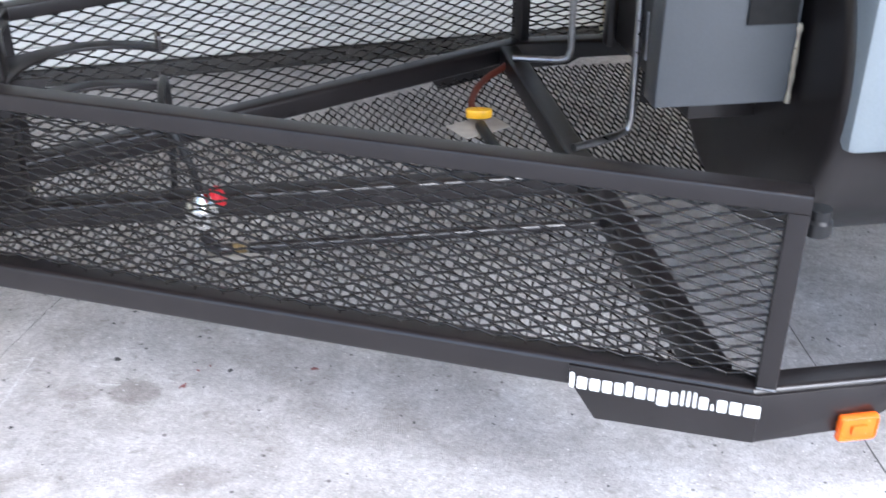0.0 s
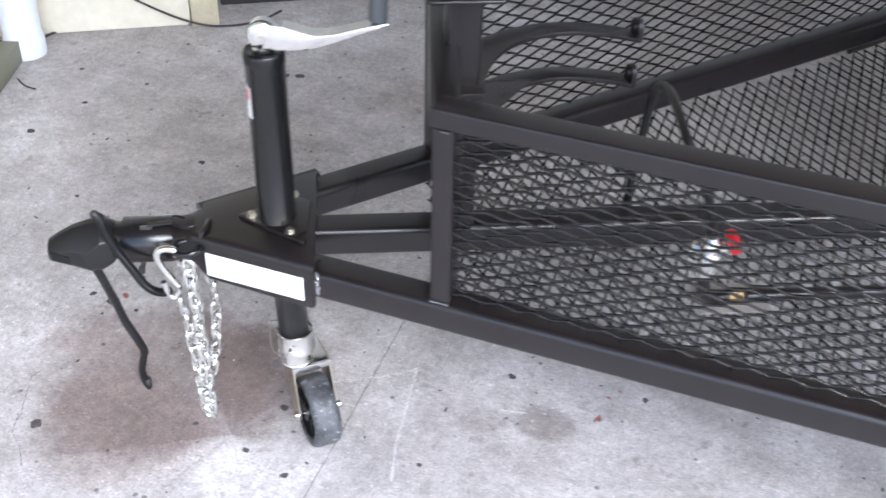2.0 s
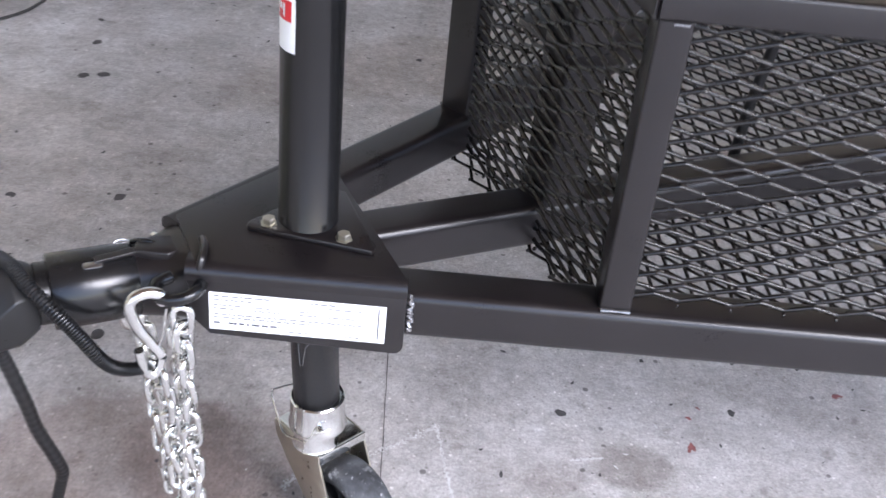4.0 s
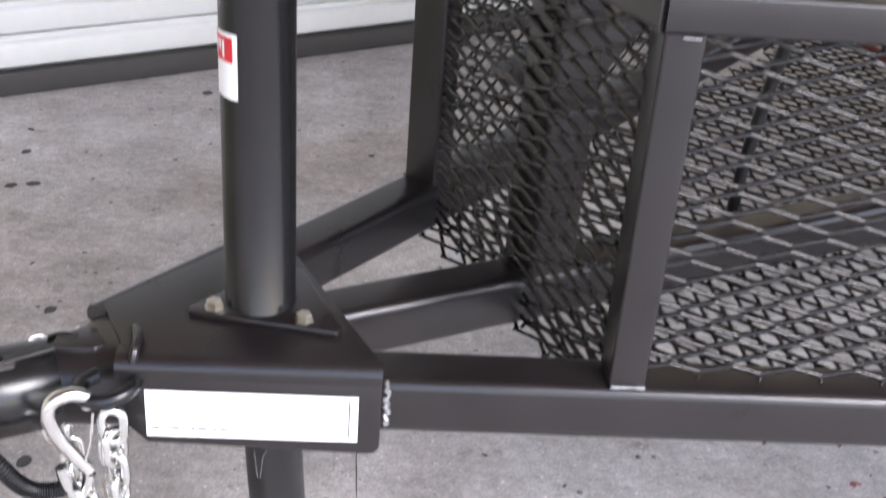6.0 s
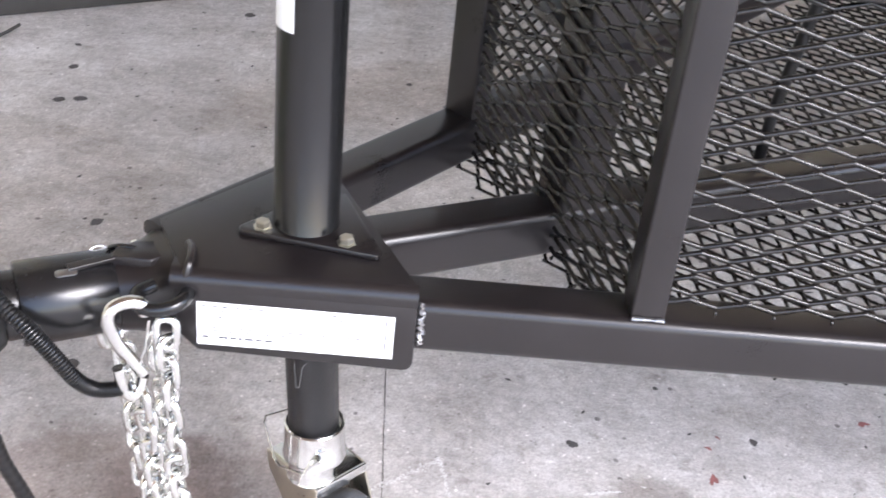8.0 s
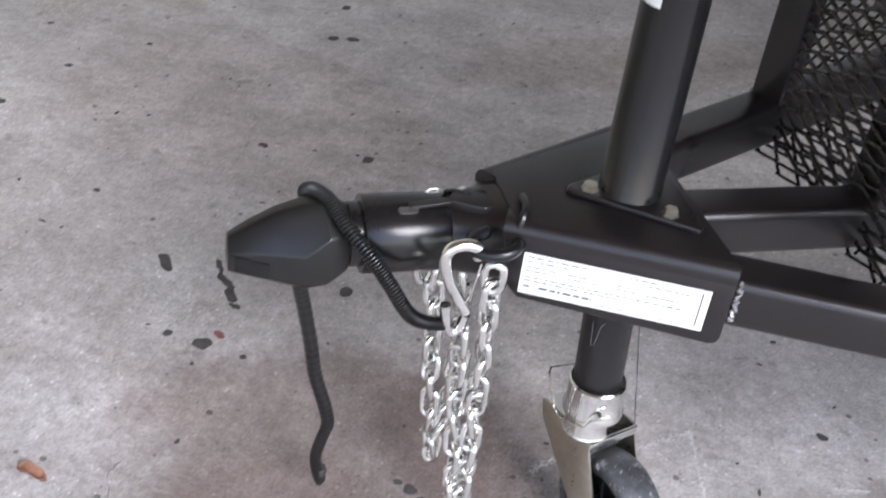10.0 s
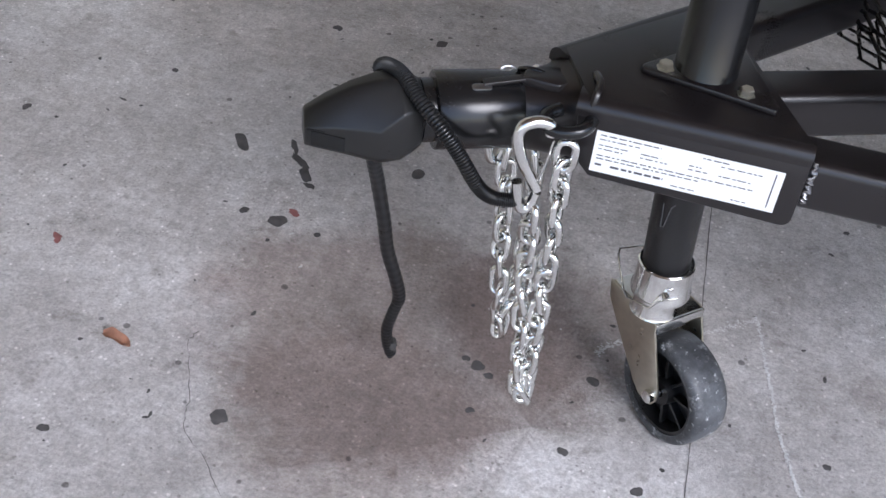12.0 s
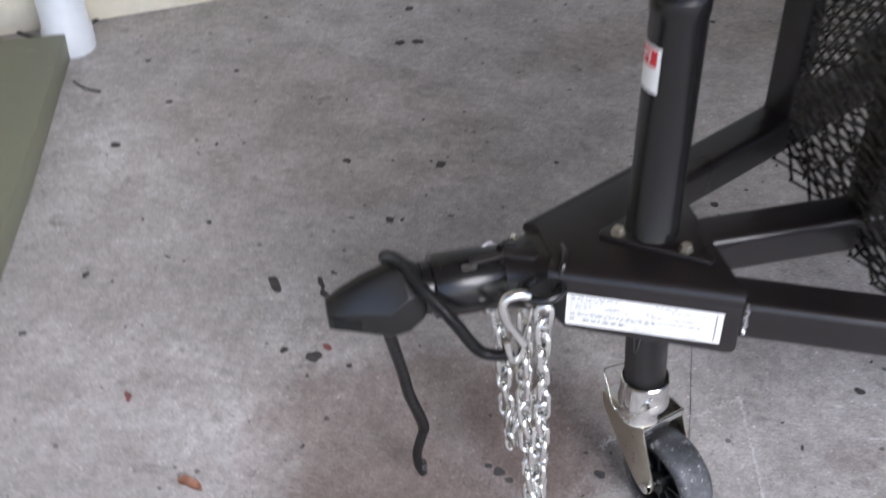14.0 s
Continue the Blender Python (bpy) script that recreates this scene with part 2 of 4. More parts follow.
def sweep(bm, pts, profile, up=(0, 0, 1), closed=False, radii=None, twist=None):
    """Sweeps an outline along a line of points; profile x lies across, y along up."""
    pts = [Vector(p) for p in pts]
    count = len(pts)
    rings, last = [], Vector(up)
    for i, p in enumerate(pts):
        a = pts[i - 1] if (i or closed) else p
        c = pts[(i + 1) % count] if (i + 1 < count or closed) else p
        d1, d2 = (p - a), (c - p)
        d = ((d1.normalized() if d1.length else Vector()) + (d2.normalized() if d2.length else Vector())).normalized()
        side = d.cross(last)
        if side.length < 1e-4:
            side = d.orthogonal()
        side.normalize()
        upv = side.cross(d).normalized()
        if up == "free" or count > 2:
            last = upv
        s = radii[i] if radii else 1.0
        rings.append([bm.verts.new(p + side * (x * s) + upv * (y * s)) for x, y in profile])
    k = len(profile)
    for i in range(count if closed else count - 1):
        r0, r1 = rings[i], rings[(i + 1) % count]
        for j in range(k):
            bm.faces.new((r0[j], r0[(j + 1) % k], r1[(j + 1) % k], r1[j]))
    if not closed:
        bm.faces.new(rings[0][::-1])
        bm.faces.new(rings[-1])
    return bm


def tube(p0, p1, w, h, r=0.006, up=(0, 0, 1)):
    return sweep(bmesh.new(), [p0, p1], rect(w, h, r), up)


def rod(pts, r, n=12):
    return sweep(bmesh.new(), pts, disc(r, n))


def lathe(bm, axis0, axis1, rows, n=32):
    """Turns rows of (distance along the axis, radius) round the axis from axis0 to axis1."""
    a, d = Vector(axis0), (Vector(axis1) - Vector(axis0)).normalized()
    s = d.orthogonal().normalized()
    t = d.cross(s)
    rings = []
    for z, r in rows:
        rings.append([bm.verts.new(a + d * z + (s * math.cos(2 * math.pi * k / n) + t * math.sin(2 * math.pi * k / n)) * r) for k in range(n)])
    for r0, r1 in zip(rings, rings[1:]):
        for k in range(n):
            bm.faces.new((r0[k], r0[(k + 1) % n], r1[(k + 1) % n], r1[k]))
    bm.faces.new(rings[0][::-1])
    bm.faces.new(rings[-1])
    return bm


def prism(outline, z0, z1, m=Matrix(), bevel=0.0):
    """An outline in x, y lifted from z0 to z1, under a pose."""
    bm = bmesh.new()
    lo = [bm.verts.new(m @ Vector((x, y, z0))) for x, y in outline]
    hi = [bm.verts.new(m @ Vector((x, y, z1))) for x, y in outline]
    k = len(outline)
    for j in range(k):
        bm.faces.new((lo[j], lo[(j + 1) % k], hi[(j + 1) % k], hi[j]))
    bm.faces.new(lo[::-1])
    bm.faces.new(hi)
    if bevel:
        bmesh.ops.recalc_face_normals(bm, faces=bm.faces)
        bmesh.ops.bevel(bm, geom=[e for e in bm.edges if e.calc_face_angle(0) > 0.5], offset=bevel, segments=2, profile=0.5, affect="EDGES")
    return bm


def curve(pts, per=6):
    """A smooth line through points (Catmull-Rom)."""
    p = [Vector(q) for q in pts]
    p = [2 * p[0] - p[1], *p, 2 * p[-1] - p[-2]]
    out = []
    for i in range(1, len(p) - 2):
        for k in range(per):
            t = k / per
            out.append(0.5 * (2 * p[i] + (p[i + 1] - p[i - 1]) * t + (2 * p[i - 1] - 5 * p[i] + 4 * p[i + 1] - p[i + 2]) * t * t + (3 * p[i] - p[i - 1] - 3 * p[i + 1] + p[i + 2]) * t**3))
    out.append(p[-2])
    return out


LWD, SWD = 0.0508, 0.0235
SECTION = ((-1, 0), (-0.55, -1), (0.55, -1), (1, 0), (0.55, 1), (-0.55, 1))  # a strand, worn round


def inside(poly, x, y):
    hit = False
    for (x0, y0), (x1, y1) in zip(poly, poly[1:] + poly[:1]):
        if (y0 > y) != (y1 > y) and x < (x1 - x0) * (y - y0) / (y1 - y0) + x0:
            hit = not hit
    return hit


def expanded(name, m, poly, material, parent, label="", width=0.0044, thick=0.0024, tilt=35, lwd=LWD, swd=SWD):
    """Expanded steel mesh over an outline in a plane (long way of the diamonds along x), under a pose."""
    xs, ys = [p[0] for p in poly], [p[1] for p in poly]
    verts, faces = [], []
    ct, st = math.cos(radians(tilt)), math.sin(radians(tilt))
    n0, n1 = math.floor(min(xs) / (lwd / 2)) - 1, math.ceil(max(xs) / (lwd / 2)) + 1
    bond = lwd * 0.03
    for j in range(math.floor(min(ys) / (swd / 2)), math.ceil(max(ys) / (swd / 2)) + 1):
        run = []
        for i in range(n0, n1 + 1):
            y = swd * (j / 2) + (swd / 4 - width * ct / 2) * (1 if (i + j) % 2 == 0 else -1)
            for dx in (-bond / 2, bond / 2):
                x = i * lwd / 2 + dx
                ok = inside(poly, x, y)
                if ok:
                    run.append((x, y, 1 if (i + j) % 2 == 0 else -1))
                if (not ok or i == n1) and run:
                    if len(run) > 1:
                        base = len(verts)
                        for x_, y_, s in run:
                            for a, b in SECTION:
                                p, q = a * width / 2, b * thick / 2
                                verts.append(m @ Vector((x_, y_ + p * ct - q * st, p * st + q * ct - s * width * st / 2)))
                        for k in range(len(run) - 1):
                            o = base + 6 * k
                            for c in range(6):
                                faces.append((o + c, o + (c + 1) % 6, o + 6 + (c + 1) % 6, o + 6 + c))
                        faces.append(tuple(range(base + 5, base - 1, -1)))
                        o = base + 6 * (len(run) - 1)
                        faces.append(tuple(range(o, o + 6)))
                    run = []
    me = bpy.data.meshes.new(name)
    me.from_pydata([tuple(v) for v in verts], [], faces)
    me.materials.append(material)
    smooth_by_angle(me, 75)
    ob = new(name, me)
    ob.parent = parent
    ob.matrix_parent_inverse = whole(parent).inverted()
    if label:
        ob["label"] = label
    return ob


# ---- the plan ----
AX = 25.0                      # the trailer's axis, from the first drawbar rail, which runs along x
TILT = Matrix.Rotation(radians(-0.70), 4, "Y") @ Matrix.Rotation(radians(0.37), 4, "X")  # the trailer stands nose down
APEX = Vector((-0.12, -0.002, 0.0))
TR = TILT @ Matrix.Translation(APEX) @ Matrix.Rotation(radians(AX), 4, "Z")
RAIL_TOP, RAIL = 0.422, 0.0508
BAR, BAR_H = 0.041, 0.030      # posts of the basket, and the height of its top rails
TOP = 0.741
CA, SA = math.cos(radians(AX)), math.sin(radians(AX))
FLIP = Matrix.Scale(-1, 4, (0, 1, 0))


def T(u, v, z=0.0):
    """A place on the trailer: along its axis from the apex, across, and up."""
    return TR @ Vector((u, v, z))


def N(x, y, z):
    """A place on the trailer, with x along the first drawbar rail."""
    return TILT @ Vector((x, y, z))


def side_pose(sign):
    """A pose along a drawbar rail's outer face: x to the rear, y inwards, z up. sign -1: the rail along x, 1: the other."""
    m = TILT @ Matrix.Translation(APEX)
    return m if sign < 0 else TR @ Matrix.Rotation(radians(SPLAY), 4, "Z") @ FLIP @ TR.inverted() @ m


BEND = 1.826                   # along the rail, from the apex to the bend
SPLAY = 1.2                    # the other rail splays out a little more
FRONT, POST_B = {-1: 0.499, 1: 0.524}, 1.836  # centre of the first post on either side, and of the last
LEAN = -0.002                  # the first posts lean forward a little
U_BEND, V_BEND = BEND * CA, BEND * SA
V_FAR = BEND * math.sin(radians(AX + SPLAY))  # where the other rail ends

# ---- ground ----
g = prism([(-30, -30), (30, -30), (30, 30), (-30, 30)], -0.2, 0.0)
ground = tagged(part("ground", g, CONCRETE, smooth=False), "stained grey concrete floor with dark spots and scratches", "floor", kind="structure")
for a, b, w in (((0.162, 0.510), (0.232, -1.9), 0.0014), ((1.713, 1.192), (2.62, -1.2), 0.0034)):
    line = [(a[0] + (b[0] - a[0]) * k / 90 + random.uniform(-0.0008, 0.0008), a[1] + (b[1] - a[1]) * k / 90, 0.0004) for k in range(91)]
    sweep_bm = sweep(bmesh.new(), line, rect(w, 0.0006), radii=[random.uniform(0.5, 1.2) for _ in line])
    part("floor_joint", sweep_bm, JOINT, ground, "dark saw-cut joint in the concrete")
line = [p + Vector((random.uniform(-0.002, 0.002), random.uniform(-0.002, 0.002), 0.0003)) for p in curve([(-0.404, 0.005, 0), (-0.406, -0.018, 0), (-0.385, -0.066, 0), (-0.368, -0.100, 0), (-0.357, -0.134, 0), (-0.315, -0.171, 0), (-0.285, -0.203, 0)], 6)]
part("floor_crack", sweep(bmesh.new(), line, rect(0.0008, 0.0006), radii=[random.uniform(0.2, 1.2) for _ in line]), JOINT, ground, "hairline crack in the concrete")

# ---- roller door and wall ----
WP = Matrix.Translation((-0.872, 1.342, 0)) @ Matrix.Rotation(radians(33), 4, "Z")
SLAT = 0.076
DY = 0.14


def roller_door(name, x0, x1):
    """A closed shutter between two jambs: ribbed slats over a rubber seal."""
    ob = thing(name, WP @ Vector(((x0 + x1) / 2, DY, 0)), "closed white roller shutter door with ribbed steel slats", "door", kind="structure")
    for k in range(34):
        z = 0.055 + k * SLAT
        prof = [(0.0, 0.0), (-0.004, 0.003), (-0.012, 0.009), (-0.013, 0.016), (-0.013, SLAT - 0.026), (-0.010, SLAT - 0.018), (-0.001, SLAT - 0.012), (0.0, SLAT - 0.002), (0.012, SLAT - 0.002), (0.012, 0.0)]
        bm = bmesh.new()
        a = [bm.verts.new(WP @ Vector((x0, DY + 0.005 + y, z + h))) for y, h in prof]
        b = [bm.verts.new(WP @ Vector((x1, DY + 0.005 + y, z + h))) for y, h in prof]
        for j in range(len(prof)):
            bm.faces.new((a[j], a[(j + 1) % len(prof)], b[(j + 1) % len(prof)], b[j]))
        bm.faces.new(a), bm.faces.new(b[::-1])
        part("slat", bm, DOOR, ob)
    part("bottom_seal", prism(rect(x1 - x0 - 0.02, 0.04), 0.0, 0.054, WP @ pose((x0 + x1) / 2, DY, 0), 0.006), SEAL, ob, "dark rubber bottom seal")
    return ob


roller_door("door_1", 0.08, 2.44)
roller_door("door_2", 3.40, 5.76)
LINTEL = 2.60
for name, x0, x1, z0, lab in (("wall_1", -6.0, 0.0, 0.0, "cream painted masonry wall beside the roller door"), ("wall_2", 2.52, 3.32, 0.0, "masonry pier between two roller doors, warm light in its colour"), ("wall_3", 5.84, 10.0, 0.0, "cream painted masonry wall beyond the roller doors"), ("wall_4", -6.0, 10.0, LINTEL, "cream painted masonry over the roller doors")):
    w = prism([(x0, 0.0), (x1, 0.0), (x1, 0.30), (x0, 0.30)], z0 + (0.001 if z0 else 0), 2.95 if z0 else LINTEL, WP, 0.012)
    tagged(part(name, w, LIT_PIER if name == "wall_2" else WALL), lab, "wall", kind="structure")
for k, (x0, x1) in enumerate(((0.0, 0.08), (2.44, 2.52), (3.32, 3.40), (5.76, 5.84))):
    tagged(part("trim_%d" % (k + 1), prism([(x0 + 0.001, -0.012), (x1 - 0.001, -0.012), (x1 - 0.001, 0.24), (x0 + 0.001, 0.24)], 0.0, LINTEL, WP, 0.006), WOOD), "pale timber jamb of the roller door", "door jamb", kind="structure")
# unseen roof over the forecourt; the wall is added to shade its closed end
tagged(part("ceiling", prism([(-4.2, -4.2), (10.0, -4.2), (10.0, 0.30), (-4.2, 0.30)], 2.95, 3.05, WP, 0.01), CEIL), "brown timber soffit over the forecourt", "ceiling", kind="structure")
tagged(part("wall_5", prism([(-4.2, -4.2), (-4.0, -4.2), (-4.0, -0.001), (-4.2, -0.001)], 0.0, 2.949, WP, 0.01), WALL), "unseen cream masonry wall that shades the closed end", "wall", kind="structure")

# ---- trailer frame ----
trailer = thing("trailer", T(1.5, 0, 0), "black powder-coated steel trailer frame with drawbar and mesh floor", "trailer")
mid = RAIL_TOP - RAIL / 2
for sign in (-1, 1):
    S = side_pose(sign)
    part("drawbar_rail", tube(S @ Vector((0.15, RAIL / 2, mid)), S @ Vector((BEND, RAIL / 2, mid)), RAIL, RAIL, 0.0095, (TILT @ Vector((0, 0, 1)))), BLACK, trailer)
    v_end = V_BEND if sign < 0 else V_FAR
    part("side_rail", tube(T(U_BEND - 0.006 - 0.014 * (sign > 0), sign * (v_end - RAIL / 2), mid), T(4.2, sign * (v_end - RAIL / 2), mid), RAIL, RAIL, 0.0095), BLACK, trailer)
    # gusset plate, bent round the corner
    bm = prism([(1.546, 0.415), (1.546, 0.390), (1.592, 0.322), (BEND + 0.006, 0.328), (BEND + 0.006, 0.415)], 0.0, 0.006, S @ pose(0, 0.0, 0, 90), 0.0015)
    plate = part("gusset_plate", bm, BLACK, trailer)
    s2 = TR if sign < 0 else TR @ FLIP
    bm = prism([(U_BEND - 0.001, 0.415), (U_BEND - 0.001, 0.328), (U_BEND + 0.16, 0.336), (U_BEND + 0.26, 0.390), (U_BEND + 0.26, 0.415)], 0.0, 0.006, s2 @ pose(-0.014 * (sign > 0), -v_end, 0, 90), 0.0015)
    part("gusset_plate", bm, BLACK, trailer)
    # welds where the posts stand
    for x in (FRONT[sign], POST_B):
        pts = [S @ Vector((x - 0.014 + 0.028 * k / 10, 0.0045, RAIL_TOP + 0.0005)) for k in range(11)]
        part("weld_bead", sweep(bmesh.new(), pts, disc(0.0020, 8), radii=[0.7 + 0.5 * random.random() for _ in pts]), WELD, trailer, "small bare weld")
part("centre_rail", tube(T(0.24, 0, mid), T(U_BEND - 0.03, 0, mid), RAIL, RAIL, 0.0095), BLACK, trailer)
part("cross_rail", tube(T(U_BEND - 0.036, -V_BEND + RAIL + 0.02, mid), T(U_BEND - 0.036, V_FAR - RAIL - 0.02, mid), RAIL, RAIL, 0.007), BLACK, trailer)
part("rear_cross_rail", tube(T(2.6, -V_BEND + RAIL, mid), T(2.6, V_BEND - RAIL, mid), RAIL, RAIL, 0.007), BLACK, trailer)
AXIS_ALONG = Matrix(((0, 1, 0, 0), (1, 0, 0, 0), (0, 0, -1, RAIL_TOP - RAIL - 0.004), (0, 0, 0, 1)))
lo, hi, tn = 0.458, U_BEND - 0.02, SA / CA
expanded("mesh_floor", TR @ AXIS_ALONG, [(lo * tn - 0.012, lo), (hi * tn - 0.02, hi), (-hi * tn + 0.02, hi), (-lo * tn + 0.012, lo)], MESH, trailer, "black expanded steel mesh floor", tilt=30, thick=0.0034)
expanded("mesh_deck", TR @ AXIS_ALONG, [(-0.02, U_BEND - 0.03), (-0.02, 2.3), (V_BEND - 0.04, 2.3), (V_BEND - 0.04, U_BEND - 0.03)], MESH, trailer, "black expanded steel mesh deck under the smoker", tilt=-30, width=0.0058, thick=0.0034)
amber = part("side_marker", prism(rect(0.064, 0.046, 0.006), 0.0, 0.012, TR @ pose(U_BEND + 0.165, -V_BEND - 0.0065, 0.345, 90), 0.003), AMBER, trailer, "orange plastic side marker lamp")
part("lens_boss", prism(rect(0.026, 0.016, 0.004), 0.0, 0.005, TR @ pose(U_BEND + 0.165, -V_BEND - 0.0185, 0.345, 90), 0.001), AMBER, amber)
part("lens_rim", sweep(bmesh.new(), [TR @ (pose(U_BEND + 0.165, -V_BEND - 0.019, 0.345, 90) @ Vector((x, y, 0))) for x, y in rect(0.058, 0.040, 0.006)], disc(0.0018, 6), closed=True), AMBER, amber)

# white lettering strip, as plain shapes
S = side_pose(-1)
x = 1.548
for k, (wd, up, down) in enumerate(((0.008, 0.006, 0), (0.015, 0, 0), (0.015, 0, 0), (0.014, 0, 0), (0.013, 0, 0), (0.010, 0.005, 0), (0.015, 0, 0), (0.010, 0, 0), (0.016, 0, 0.006), (0.010, 0, 0), (0.006, 0.006, 0), (0.006, 0.006, 0), (0.006, 0.006, 0), (0.013, 0, 0), (0.006, -0.010, 0), (0.014, 0, 0), (0.016, 0, 0), (0.022, 0, 0))):
    z0, z1 = 0.3755 - down, 0.3975 + up
    bm = prism(rect(1.17 * wd - 0.0022, z1 - z0, min(0.0028, (z1 - z0) / 2.2)), 0, 0.001, S @ pose(x + 0.585 * wd, -0.006, (z0 + z1) / 2, 90))
    part("mark", bm, WHITE, trailer, "white cut-vinyl mark")
    x += 1.17 * wd + 0.0021

# ---- basket ----
basket = thing("mesh_basket", T(1.1, 0, RAIL_TOP), "black steel basket with expanded mesh sides on the drawbar", "basket")
PY = 0.006 + BAR / 2
for sign in (-1, 1):
    S = side_pose(sign)
    fa = FRONT[sign]
    for x, lean in ((fa, LEAN), (POST_B, 0.0)):
        part("post", tube(S @ Vector((x, PY, RAIL_TOP)), S @ Vector((x + lean, PY, TOP - BAR_H + 0.001)), BAR, BAR_H, 0.003, S.to_3x3() @ Vector((1, 0, 0))), BLACK, basket)
    part("top_rail", tube(S @ Vector((fa + LEAN - BAR_H / 2, PY, TOP - BAR_H / 2)), S @ Vector((POST_B + BAR_H / 2, PY, TOP - BAR_H / 2)), BAR, BAR_H, 0.004), BLACK, basket)
    m = S @ pose(0, 0.006 + 0.012, 0, 90)
    expanded("side_mesh", m, [(fa - 0.008, RAIL_TOP - 0.001), (POST_B + 0.008, RAIL_TOP - 0.001), (POST_B + 0.008, TOP - BAR_H + 0.010), (fa + LEAN - 0.008, TOP - BAR_H + 0.010)], MESH, basket, tilt=-30, width=0.0046, thick=0.0036)
ends = {-1: (0.4565, -0.196), 1: (0.4830, 0.208)}
part("front_rail", tube(T(*ends[-1], TOP - BAR_H / 2 - 0.0006), T(*ends[1], TOP - BAR_H / 2 - 0.0006), BAR, BAR_H - 0.001, 0.004), BLACK, basket)
part("corner_weld", rod([T(ends[-1][0] - 0.006, ends[-1][1] - 0.009, TOP - BAR_H - 0.001), T(ends[-1][0] + 0.005, ends[-1][1] - 0.015, TOP - BAR_H - 0.001)], 0.0008, 6), WELD, basket, "small bare weld")
lo0, lo1 = T(0.456, -0.186, RAIL_TOP - 0.05), T(0.482, 0.198, RAIL_TOP - 0.05)
ax_x = (lo1 - lo0).normalized()
ax_y = (T(0.456, -0.186, TOP) - lo0).normalized()
ax_z = ax_x.cross(ax_y).normalized()
m = Matrix(((ax_x.x, ax_y.x, ax_z.x, lo0.x), (ax_x.y, ax_y.y, ax_z.y, lo0.y), (ax_x.z, ax_y.z, ax_z.z, lo0.z), (0, 0, 0, 1)))
wide, high = (lo1 - lo0).length, TOP - BAR_H + 0.01 - RAIL_TOP + 0.05
expanded("front_mesh", m, [(0.0, 0.0), (wide, 0.0), (wide, high), (0.0, high)], MESH, basket, tilt=35, width=0.0050, thick=0.0036)
part("bumper", lathe(bmesh.new(), N(1.745, 0.035, TOP - BAR_H - 0.040), N(1.745, 0.035, 1), [(0, 0.017), (0.003, 0.020), (0.022, 0.020), (0.026, 0.016), (0.040, 0.016)], 20), BLACK_PLASTIC, basket, "round black rubber bumper")

# ---- rear part of the far side fence ----
fence = thing("side_fence", T(2.2, V_FAR - 0.03, RAIL_TOP), "black expanded mesh fence along the trailer's side", "fence")
m = TR @ Matrix(((1, 0, 0, 0), (0, 0, 1, V_FAR - 0.02), (0, 1, 0, 0), (0, 0, 0, 1)))
expanded("mesh", m, [(U_BEND, RAIL_TOP), (2.9, RAIL_TOP), (2.9, TOP - 0.01), (U_BEND, TOP - 0.01)], MESH, fence, tilt=55, width=0.0065)
part("top_rail", tube(T(U_BEND - 0.02, V_FAR - 0.02, TOP - BAR_H / 2), T(2.9, V_FAR - 0.02, TOP - BAR_H / 2), BAR, BAR_H, 0.003), BLACK, fence)
part("brace", tube(T(U_BEND + 0.06, V_FAR - 0.045, TOP - 0.03), T(U_BEND + 0.36, V_FAR - 0.045, RAIL_TOP + 0.06), 0.025, 0.025, 0.003), BLACK, fence)

# ---- coupler ----
coupler = thing("trailer_coupler", T(-0.05, 0.01, 0.36), "black drawbar coupler with moulded head and pipe sleeve", "coupler")
CV, CZ = 0.016, 0.386
PT = 0.437
hw = lambda u: u * tn + 0.004
out = [(0.098, -hw(0.098) + 0.010), (0.276, -hw(0.276) + 0.010), (0.276, hw(0.276) - 0.010), (0.098, hw(0.098) - 0.010)]
part("top_plate", prism(out, PT - 0.006, PT, TR, 0.0005), BLACK, coupler)
for sign in (-1, 1):
    S = side_pose(sign)
    # pressed cheek with a rounded lower rear corner, and its rounded shoulder
    r = 0.009
    corner = [(0.304 - r + r * math.cos(a), 0.354 + r + r * math.sin(a)) for a in (radians(-90), radians(-60), radians(-30), 0.0)]
    cheek = part("cheek_plate", prism([(0.100, 0.4225), (0.104, 0.376), (0.120, 0.359), *corner, (0.304, 0.4225)], 0, 0.005, S @ pose(0, 0.0005, 0, 90), 0.0014), BLACK, coupler)
    arc = [(-0.0047 + 0.012 - 0.012 * math.cos(radians(a)), 0.4255 + 0.0115 * math.sin(radians(a))) for a in range(0, 91, 15)]
    ring = [*arc, (0.02, PT - 0.001), (0.02, PT - 0.006), (0.008, 0.428), (0.0005, 0.4205), (-0.0047, 0.4205)]
    bm = bmesh.new()
    ends = [[bm.verts.new(S @ Vector((xx, y, z))) for y, z in ring] for xx in (0.098, 0.304)]
    for j in range(len(ring)):
        bm.faces.new((ends[0][j], ends[0][(j + 1) % len(ring)], ends[1][(j + 1) % len(ring)], ends[1][j]))
    bm.faces.new(ends[0][::-1]), bm.faces.new(ends[1])
    part("shoulder", bm, BLACK, coupler)
    pts = [S @ Vector((0.3075 + random.uniform(-0.0022, 0.0022), -0.0006 - 0.0012 * (k % 2), 0.381 + 0.043 * k / 22)) for k in range(23)]
    part("weld_bead", sweep(bmesh.new(), pts, disc(0.0030, 8), up=(1, 0, 0), radii=[0.5 + 0.8 * random.random() for _ in pts]), STEEL, coupler, "small bare weld")


